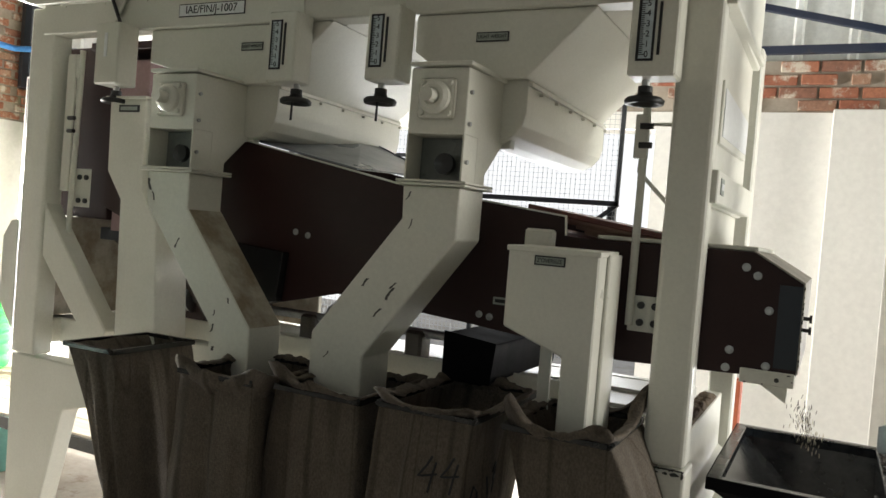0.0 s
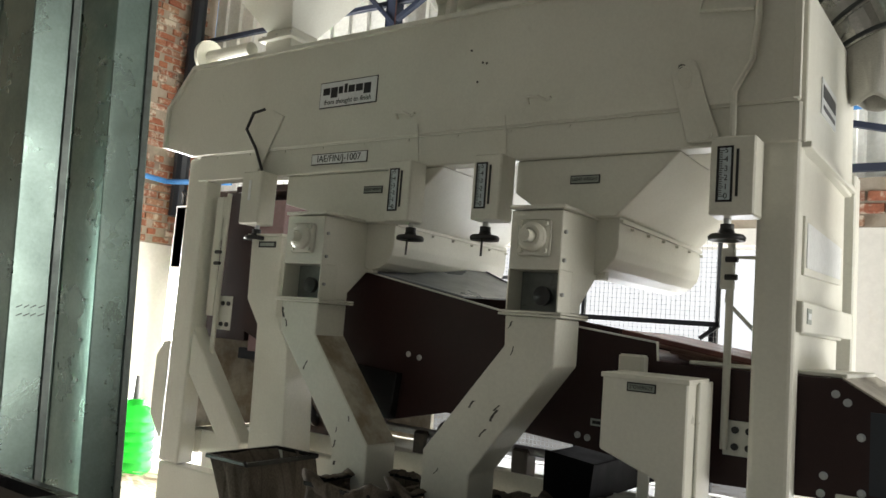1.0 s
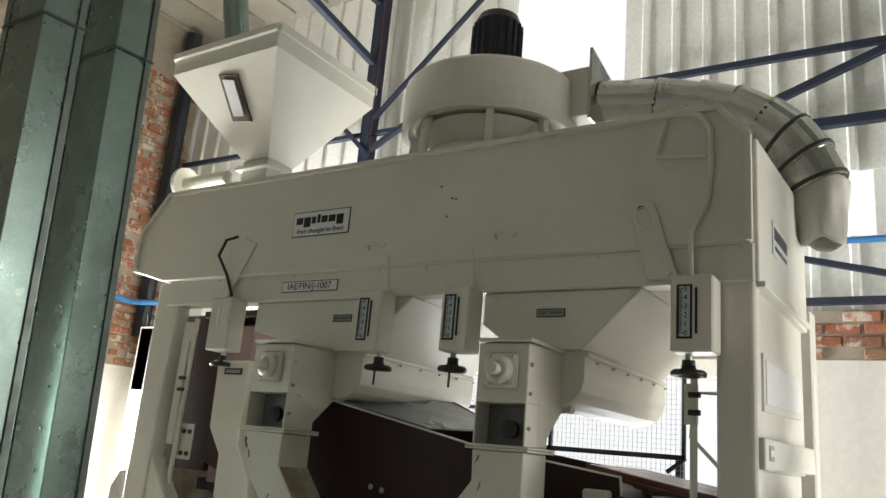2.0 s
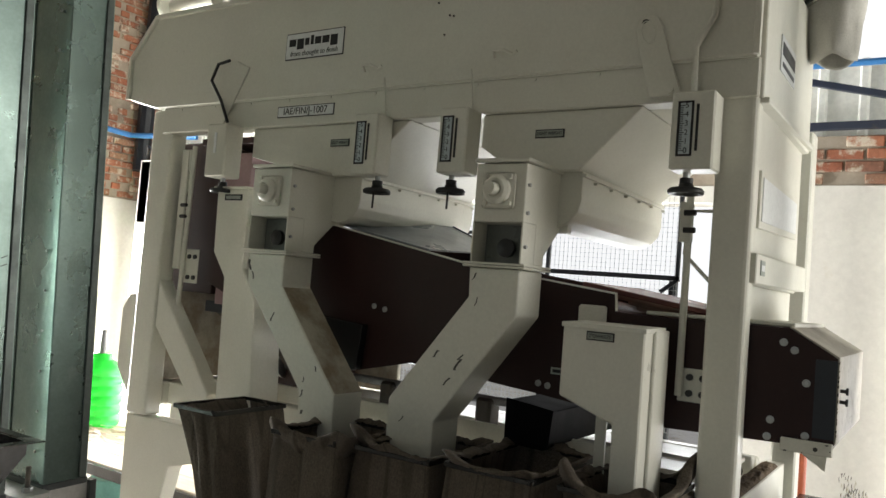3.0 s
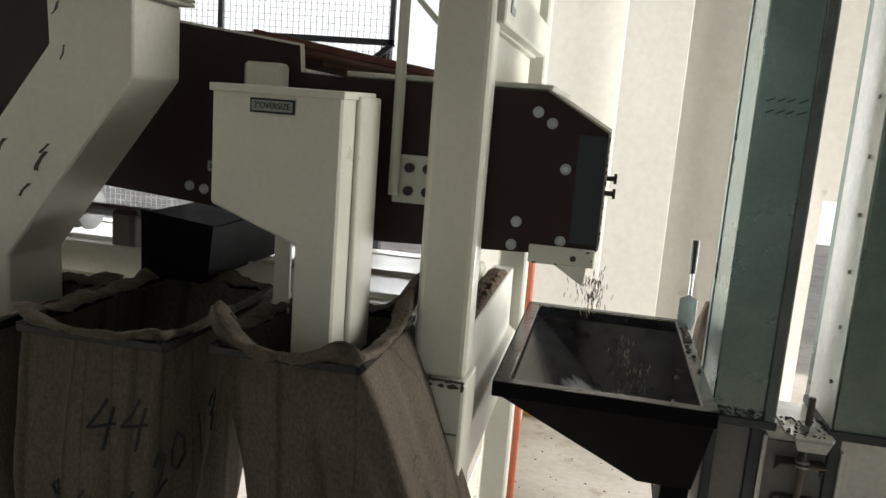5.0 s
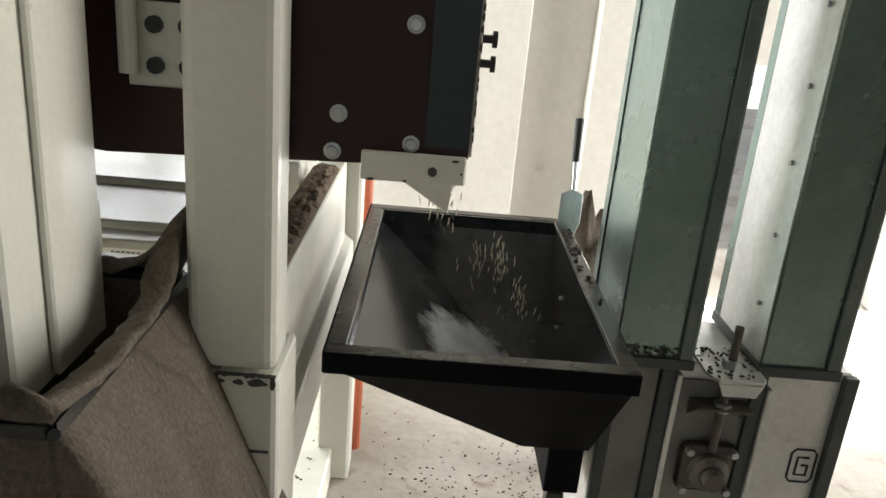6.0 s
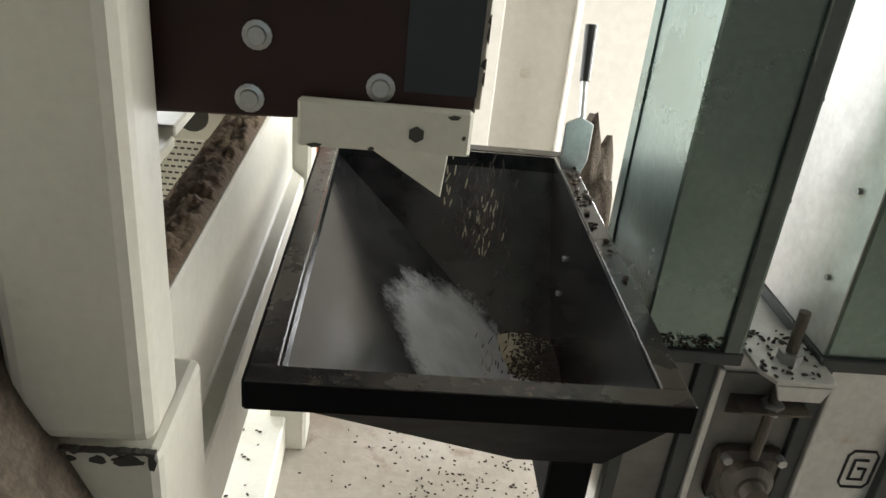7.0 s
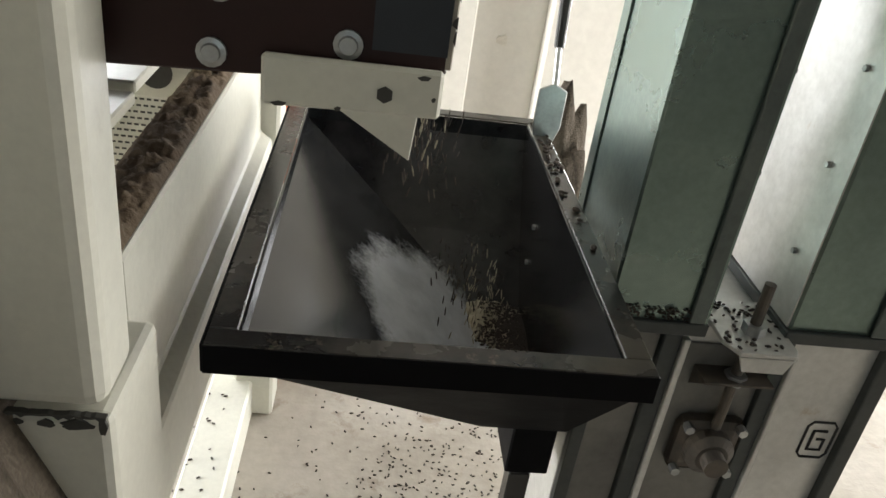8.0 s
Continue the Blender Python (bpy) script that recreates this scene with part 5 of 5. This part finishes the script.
def receiving_hopper(label, dx=0.0, dy=0.0, dz=0.0):
    rh = thing("receiving_hopper", (2.27 + dx, 3.0 + dy, 0.0), label, "hopper")
    ox0, ox1, oy0, oy1, zr = 1.995 + dx, 2.545 + dx, 2.63 + dy, 3.545 + dy, 0.97 + dz
    f = 0.035
    ix0, ix1, iy0, iy1 = ox0 + f, ox1 - f, oy0 + f, oy1 - f
    top = [(ix0, iy0, zr - 0.004), (ix1, iy0, zr - 0.004), (ix1, iy1, zr - 0.004), (ix0, iy1, zr - 0.004)]
    mid = [(ix0, iy0, zr - 0.04), (ix1, iy0, zr - 0.04), (ix1, iy1, zr - 0.04), (ix0, iy1, zr - 0.04)]
    low = [(ix1 - 0.105, oy0 + 0.27, zr - 0.32), (ix1, oy0 + 0.27, zr - 0.32), (ix1, oy0 + 0.61, zr - 0.32), (ix1 - 0.105, oy0 + 0.61, zr - 0.32)]
    u = 0.165 / 0.28
    fold = [tuple(Vector(a).lerp(Vector(c), u)) for a, c in zip(mid, low)]
    fold[2], fold[3] = (fold[2][0], fold[2][1] + 0.012, fold[2][2]), (fold[3][0], fold[3][1] + 0.012, fold[3][2])
    own = loft(mid, fold, caps=(False, False))
    loft(fold, low, own, (False, True))
    loft(top, mid, own, (False, False))
    bmesh.ops.remove_doubles(own, verts=own.verts[:], dist=1e-4)
    thicken(own, 0.004)
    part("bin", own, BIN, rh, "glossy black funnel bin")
    for args in ((ox0, ox1, oy0, oy0 + f), (ox0, ox1, oy1 - f, oy1), (ox0, ox0 + f, oy0 + f, oy1 - f), (ox1 - f, ox1, oy0 + f, oy1 - f)):
        part("rim", box(*args, zr - 0.004, zr, 0.0015), RIM, rh, "worn angle rim")
    front = [(ox0 + 0.01, oy0 + 0.022, zr - 0.041), (ox1 - 0.002, oy0 + 0.022, zr - 0.041), (ox1 - 0.002, oy0 + 0.262, zr - 0.326), (ix1 - 0.115, oy0 + 0.262, zr - 0.326)]
    part("front_plate", loft(front, [(x, y - 0.004, z) for x, y, z in front]), MATTBLACK, rh)
    for z in (zr - 0.12, zr - 0.20):
        part("seam_bolt", bolt_bm((ix1 - 0.001, oy1 - 0.30, z), "x", 0.006, -0.008), STEEL, rh)
    part("rim_skirt", box(ox0, ox1, oy0 - 0.003, oy0, zr - 0.04, zr, 0.001), MATTBLACK, rh)
    part("rim_skirt", box(ox0 - 0.003, ox0, oy0, oy1, zr - 0.04, zr, 0.001), MATTBLACK, rh)
    part("outlet", box(ix1 - 0.045, ix1 + 0.035, oy0 + 0.30, oy0 + 0.58, zr - 0.47, zr - 0.326, 0.003), MATTBLACK, rh)
    part("leg", box(ix1 - 0.035, ix1 + 0.005, oy0 + 0.30, oy0 + 0.34, 0.0, zr - 0.471, 0.003), BLACK, rh)
    return rh


rh = receiving_hopper("black sheet-metal receiving hopper catching falling seed")

# ---- bucket elevator ----
el = thing("bucket_elevator", (2.83, 2.93, 0.0), "galvanised twin-leg bucket elevator with a take-up boot", "elevator")
for x0, x1 in ((2.575, 2.735), (2.89, 3.055)):
    lg = part("leg_casing", box(x0, x1, 2.93, 3.21, 0.85, 6.3, 0.004), GALV, el, "galvanised sheet leg casing")
    # strip along the edge whose shade is in its colour
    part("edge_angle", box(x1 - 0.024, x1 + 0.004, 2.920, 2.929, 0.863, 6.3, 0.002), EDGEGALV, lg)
    part("edge_lip", box(x1 + 0.0005, x1 + 0.007, 2.921, 2.955, 0.863, 6.3, 0.001), GALV, lg)
    part("edge_angle", box(x0 - 0.004, x0 - 0.0005, 3.18, 3.22, 0.85, 6.3, 0.001), GALV, lg)
    part("joint_band", box(x0 - 0.012, x1 + 0.014, 2.918, 3.22, 3.31, 3.322, 0.002), DARKGALV, lg)
    part("joint_band", box(x0 - 0.008, x1 + 0.012, 2.92, 3.22, 0.838, 0.862, 0.002), DARKGALV, lg)
for x, y in ((2.737, 2.926), (2.886, 2.99)):
    for k in range(24):
        part("bolt", rod((x, y, 0.98 + 0.155 * k), (x + (0.006 if x < 2.8 else -0.006), y, 0.98 + 0.155 * k), 0.0055, 6), STEEL, el)
boot = part("boot", box(2.575, 3.12, 2.965, 3.20, 0.02, 0.838, 0.004), PALEGALV, el, "boot casing")
# panels darker than the boot: shadow put into their colour
part("bearing_panel", box(2.735, 2.895, 2.958, 2.9645, 0.05, 0.80, 0.001), GREYPANEL, boot, "sliding bearing panel with its shadow in the grey")
part("side_sheet", box(2.602, 2.688, 2.958, 2.9645, 0.05, 0.83, 0.001), GREYPANEL, boot, "boot sheet with its shadow in the grey")
part("boot_edge", box(2.690, 2.722, 2.945, 2.966, 0.05, 0.835, 0.002), DARKGALV, boot)
part("boot_edge", box(2.722, 2.734, 2.935, 2.966, 0.05, 0.820, 0.002), PALEGALV, boot)
part("boot_edge", box(2.895, 2.925, 2.945, 2.966, 0.05, 0.835, 0.002), DARKGALV, boot)
part("boot_edge", box(2.925, 2.934, 2.935, 2.966, 0.05, 0.800, 0.002), PALEGALV, boot)
part("boot_edge", box(2.575, 2.60, 2.945, 2.966, 0.05, 0.835, 0.002), DARKGALV, boot)
part("boot_edge", box(3.095, 3.125, 2.945, 2.966, 0.05, 0.835, 0.002), DARKGALV, boot)
part("boot_foot", box(2.55, 3.12, 2.92, 3.24, 0.0, 0.02, 0.003), DARKGALV, boot)
tk = part("take_up", prism([(2.766, 3.03), (2.889, 3.03), (2.889, 2.885), (2.880, 2.868), (2.785, 2.868), (2.766, 2.900)], "z", 0.842, 0.850, 0.001), PALEGALV, el, "take-up bracket littered with seed")
part("bracket_lip", prism([(2.785, 0.841), (2.880, 0.841), (2.868, 0.812), (2.797, 0.812)], "y", 2.868, 2.874, 0.001), PALEGALV, tk)
part("thread", rod((2.829, 2.93, 0.64), (2.829, 2.93, 0.945), 0.0095, 12), RUST, tk)
part("nut", rod((2.829, 2.93, 0.850), (2.829, 2.93, 0.868), 0.020, 6), STEEL, tk)
part("nut", rod((2.829, 2.93, 0.745), (2.829, 2.93, 0.763), 0.020, 6), STEEL, tk)
part("angle", box(2.765, 2.890, 2.905, 2.964, 0.752, 0.757, 0.001), RUST, tk)
for x in (2.765, 2.885):
    part("angle", prism([(2.908, 0.752), (2.964, 0.752), (2.964, 0.710)], "x", x, x + 0.005, 0.001), RUST, tk)
bh = part("take_up_bearing", box(2.765, 2.893, 2.935, 2.964, 0.525, 0.650, 0.02, seg=2), RUST, el, "oily flanged bearing")
part("hub", lathe([(0.045, 0.0), (0.045, 0.02), (0.030, 0.03), (0.022, 0.03), (0.022, 0.055), (0.0, 0.056)], (2.829, 2.935, 0.587), "y", 22), RUST, bh)
for dx in (-0.05, 0.05):
    for dz in (-0.05, 0.05):
        part("bolt", rod((2.829 + dx, 2.936, 0.587 + dz), (2.829 + dx, 2.918, 0.587 + dz), 0.009, 6), STEEL, bh)
GX, GZ = 3.058, 0.596
outer = [(GX + 0.029 * sx, GZ + 0.043 * sz) for sx, sz in ((-0.7, -1), (0.7, -1), (1, -0.75), (1, 0.75), (0.7, 1), (-0.7, 1), (-1, 0.75), (-1, -0.75))]
part("stencil_frame", tube([(x, 2.9642, z) for x, z in outer + outer[:1]], 0.0026, 6), INK, boot, "black stencilled rounded frame")
sign = [(0.013, 0.022), (-0.013, 0.022), (-0.013, -0.024), (0.013, -0.024), (0.013, 0.002), (-0.002, 0.002)]
part("stencil_mark", tube([(GX + x, 2.9642, GZ + z) for x, z in sign], 0.0032, 6), INK, boot, "black stencilled mark")
rng = random.Random(12)
for r in range(2):
    for k in range(4):
        x = 2.60 + k * 0.027 + rng.uniform(-0.003, 0.003)
        z = 1.72 - 0.03 * r - (0.12 if r == 2 else 0)
        w = rng.uniform(0.016, 0.024)
        part("stencil_bar", prism([(x, z), (x + w, z + 0.009), (x + w, z + 0.013), (x, z + 0.004)], "y", 2.9285, 2.9297), DARKGALV, el)
el2 = copy_thing(el, pose(-0.36, 1.505, 0, 2.5, 0, 0) @ pose(0, 0, 0, 0, 0, 90))
# added pale sheet: its brightness stands for the wall reflected in the leg
part("reflection_sheet", box(2.8865, 2.8895, 2.934, 3.206, 0.863, 6.29, 0.0005), PALEGALV, el, "pale sheet added for the bright reflection on the leg's inner side")
receiving_hopper("black sheet-metal receiving hopper beside the elevator boot", -2.225, -2.435, 0.23)

# ---- scoop, pipe, litter ----
sp = thing("scoop", (2.53, 3.50, 0.97), "steel trowel scoop with a dark handle stuck in the hopper rim", "scoop")
part("blade", prism([(2.505, 1.07), (2.535, 1.085), (2.565, 1.07), (2.565, 0.99), (2.545, 0.93), (2.52, 0.93), (2.505, 0.99)], "y", 3.44, 3.446, 0.002), STEEL, sp)
part("shank", rod((2.537, 3.445, 1.08), (2.542, 3.50, 1.15), 0.006, 8), STEEL, sp)
part("handle", rod((2.542, 3.50, 1.145), (2.545, 3.54, 1.255), 0.011, 12, None, 0.013), RUBBER, sp)
solid("standing_pipe", tube([(1.955, 3.80, 0.0), (1.955, 3.80, 1.12)], 0.026, 14), ORANGE, "orange-red standing pipe behind the frame", kind="structure")
wr = thing("wrapper", (1.98, 4.9, 0.0), "crumpled yellow wrapper on the floor", "litter")
b = bmesh.new()
bmesh.ops.create_icosphere(b, subdivisions=3, radius=0.055)
for v in b.verts:
    v.co = Vector((1.98 + v.co.x * 1.4, 4.9 + v.co.y, max(0.002, 0.035 + v.co.z * 0.5 + 0.03 * noise.noise(v.co * 22))))
part("foil", b, YELLOW, wr)
part("scrap", box(1.80, 1.90, 4.98, 5.06, 0.001, 0.02, 0.004), REDWOOD, wr)
part("scrap", box(2.0, 2.07, 5.02, 5.09, 0.001, 0.03, 0.006), JUTE, wr)
solid("floor_channel", prism([(1.795, 0.0), (1.905, 0.0), (1.905, 0.12), (1.795, 0.12)], "y", 2.75, 5.2, 0.006), CHUTE, "cream floor channel spotted with seed", kind="structure")
rng = random.Random(17)
for x, z, w in ((2.721, 0.688, 0.045), (3.127, 0.464, 0.035), (2.93, 0.80, 0.02), (3.86, 0.83, 0.05), (2.30, 0.75, 0.02), (3.4, 1.35, 0.03), (2.55, 1.30, 0.018), (2.95, 1.75, 0.03)):
    pts = []
    for k in range(11):
        a = 2 * math.pi * k / 11
        rr = w * rng.uniform(0.3, 0.7)
        pts.append((x + rr * math.cos(a), z + 1.2 * rr * math.sin(a)))
    solid("plaster_chip", prism(pts, "y", YB - 0.0035, YB + 0.01), OLDWASH, "bare patch where whitewash flaked off", kind="structure")
# loose sack and stone behind the hopper
st = thing("sack_bundle", (2.66, 3.75, 0.0), "crumpled old jute bundle behind the hopper", "sack")
b = bmesh.new()
bmesh.ops.create_icosphere(b, subdivisions=4, radius=1)
for v in b.verts:
    d = 1 + 0.25 * noise.noise(v.co * 2.3) + 0.1 * noise.noise(v.co * 6)
    v.co = Vector((2.66 + v.co.x * 0.10 * d, 3.78 + v.co.y * 0.10 * d, 0.47 + v.co.z * 0.47 * d))
part("cloth", b, JUTE, st, smooth=True)


def seed_bm(bm, p, length, width, yaw, tilt):
    own = bmesh.new()
    bmesh.ops.create_icosphere(own, subdivisions=1, radius=1)
    own.transform(Matrix.Translation(p) @ Matrix.Rotation(yaw, 4, "Z") @ Matrix.Rotation(tilt, 4, "Y") @ Matrix.Diagonal((length / 2, width / 2, width / 2, 1)))
    return join(bm, own)


def seed_scatter(name, count, spot, label, mat=None, seed=1, size=(0.011, 0.0055)):
    """Many loose seeds as one joined mesh."""
    rng = random.Random(seed)
    base = bmesh.new()
    bmesh.ops.create_icosphere(base, subdivisions=1, radius=0.5)
    vs = np.array([v.co[:] for v in base.verts])
    fs = np.array([[v.index for v in f.verts] for f in base.faces])
    base.free()
    allv, allf = [], []
    for k in range(count):
        x, y, z = spot(rng)
        a = rng.uniform(0, 6.28)
        s_ = rng.uniform(0.7, 1.25)
        w = vs * np.array([size[0] * s_, size[1] * s_, size[1] * 0.8 * s_])
        c, s2 = math.cos(a), math.sin(a)
        w = np.stack([w[:, 0] * c - w[:, 1] * s2 + x, w[:, 0] * s2 + w[:, 1] * c + y, w[:, 2] + z + size[1] * 0.4], 1)
        allv.append(w)
        allf.append(fs + 0 + k * len(vs))
    me = bpy.data.meshes.new(name)
    me.from_pydata(np.concatenate(allv).tolist(), [], np.concatenate(allf).tolist())
    me.materials.append(mat or SEED)
    return tagged(new(name, me), label, "seed", kind="stuff")


seed_scatter("spilled_seed", 700, lambda r: (r.gauss(2.46, 0.17), r.gauss(3.32, 0.26), 0.0), "dark seeds spilled over the floor", seed=2, size=(0.0095, 0.005))
seed_scatter("spilled_seed", 200, lambda r: (r.uniform(1.7, 2.9), r.uniform(2.6, 5.2), 0.0), "scattered dark seeds on the floor", seed=3)
seed_scatter("rim_seed", 34, lambda r: (r.uniform(2.515, 2.54), min(3.5, max(2.8, r.gauss(3.25, 0.18))), 0.97), "a few seeds on the hopper rim", seed=4, size=(0.015, 0.010))
seed_scatter("bracket_seed", 60, lambda r: (r.uniform(2.77, 2.88), r.uniform(2.87, 3.02), 0.850), "seeds on the take-up bracket", seed=5)
seed_scatter("boot_seed", 120, lambda r: (r.uniform(2.585, 2.73), r.uniform(2.924, 2.929), r.uniform(0.862, 0.885)), "seeds caught at the casing joint", seed=6, size=(0.007, 0.005))
seed_scatter("channel_seed", 40, lambda r: (r.uniform(1.80, 1.90), r.uniform(2.8, 3.9), 0.12), "seeds on the floor channel", seed=7)
# heap in the hopper outlet
def heap_z(x, y):
    return 0.640 + 0.030 * math.exp(-((x - 2.44) ** 2 + (y - 3.21) ** 2) / 0.010) + 0.012 * math.exp(-((x - 2.48) ** 2 + (y - 3.13) ** 2) / 0.003)


b = bmesh.new()
bmesh.ops.create_grid(b, x_segments=24, y_segments=30, size=0.5)
for v in b.verts:
    x, y = 2.445 + v.co.x * 0.128, 3.11 + v.co.y * 0.32
    v.co = Vector((x, y, heap_z(x, y) + 0.004 * noise.noise(Vector((x * 60, y * 60, 0)))))
tagged(part("seed_heap", b, HUSK), "pale husk dust heap at the hopper outlet", "seed", kind="stuff")


def heap_spot(r):
    x, y = min(2.504, max(2.405, r.gauss(2.480, 0.030))), min(3.235, max(2.96, r.gauss(3.12, 0.06)))
    return x, y, heap_z(x, y) + 0.001


seed_scatter("heap_seed", 1500, heap_spot, "dark seeds piled at the hopper outlet", seed=9, size=(0.009, 0.005))

# ---- falling seed: small clumps thrown off by each stroke of the boat, dropping into the heap ----
SHAKE, SHAKE_HZ, SHAKE_T0 = 0.0112, 4.73, -0.0153
DROPS = []
rng = random.Random(21)
clumps = []
for c in range(8):
    b = bmesh.new()
    for k in range(14):
        seed_bm(b, Vector((rng.gauss(0, 0.014), rng.gauss(0, 0.026), rng.gauss(0, 0.028))), rng.uniform(0.012, 0.024), 0.0023, rng.uniform(0, 6.28), rng.uniform(1.15, 1.6))
    me = bpy.data.meshes.new("seed_clump")
    b.to_mesh(me)
    b.free()
    me.materials.append(HUSK if c % 2 == 0 else SEED)
    clumps.append(me)
for k in range(-2, 38):
    for n in range(11):
        ob = new("falling_seed", clumps[rng.randrange(8)])
        tagged(ob, "small clump of seed falling into the hopper", "seed", "falling seed", "stuff")
        DROPS.append((ob, 0.030 + k / SHAKE_HZ + rng.uniform(-0.045, 0.05), rng.uniform(0.75, 1.2), rng.uniform(2.66, 2.76), rng.uniform(1.05, 1.4), rng.uniform(-20, 20)))

# ---- bricks, last ----


def brick_mesh(l, h, d):
    bm = box(-l / 2, l / 2, -d / 2, d / 2, -h / 2, h / 2, 0.006)
    me = bpy.data.meshes.new("brick")
    bm.to_mesh(me)
    bm.free()
    me.materials.append(BRICK)
    return me


bms = [brick_mesh(0.218, 0.066, 0.05), brick_mesh(0.205, 0.064, 0.05), brick_mesh(0.105, 0.066, 0.05)]
rng = random.Random(31)
for row in range(4):
    x = 1.2 + (0.115 if row % 2 else 0)
    while x < 4.2:
        if rng.random() > 0.16:
            ob = new("brick", bms[rng.choice((0, 0, 1, 2))])
            ob.matrix_basis = pose(x, YB + 0.012 + rng.uniform(-0.004, 0.012), 2.602 + 0.041 + row * 0.082, rng.uniform(-2, 2), rng.uniform(-1.5, 1.5), rng.uniform(-2, 2))
            ob.parent = brick_bed
        x += 0.232
for row in range(42):
    y = 4.15 + (0.115 if row % 2 else 0)
    while y < 5.4:
        if rng.random() > 0.05:
            ob = new("brick", bms[rng.choice((0, 0, 1, 2))])
            ob.matrix_basis = pose(XL - 0.012 + rng.uniform(-0.018, 0.008), y + rng.uniform(-0.03, 0.03), 2.43 + 0.041 + row * 0.082, rng.uniform(-2, 2), rng.uniform(-1.5, 1.5), 90 + rng.uniform(-3, 3))
            ob.parent = brick_bed_left
        y += 0.232


def motions():
    # the boat shakes lengthwise with a short stroke
    rows = []
    for k in range(0, 8 * 30 + 1, 2):
        t = k / 30
        s_ = SHAKE * math.cos(2 * math.pi * SHAKE_HZ * (t - SHAKE_T0))
        rows.append((t, pose(1.0014 + s_, 3.0, 1.503 - 0.1 * s_)))
    walk(boat, rows)
    for ob, t0, vx, y, vy, turn in DROPS:
        def at(dt):
            if dt <= 0.067:
                u = max(dt, 0.0) / 0.067
                return pose(2.10 + 0.072 * u, y, 1.41 - 0.17 * u, 0, 0, turn)
            if dt > 0.44:
                return pose(2.505, 3.07, 0.590, 0, 0, turn)
            d = min(dt, 0.385) - 0.067
            return pose(2.172 + vx * 0.74 * d, y + vy * d, 1.24 - 0.45 * d - 4.0 * d * d, 0, 0, turn)
        rows = [(0.0, at(-t0))]
        for dt in (0.0, 0.067, 0.133, 0.2, 0.267, 0.333, 0.385, 0.45):
            if 0.05 < t0 + dt < 7.95:
                rows.append((t0 + dt, at(dt)))
        rows.append((8.0, at(8.0 - t0)))
        walk(ob, rows)


motions()
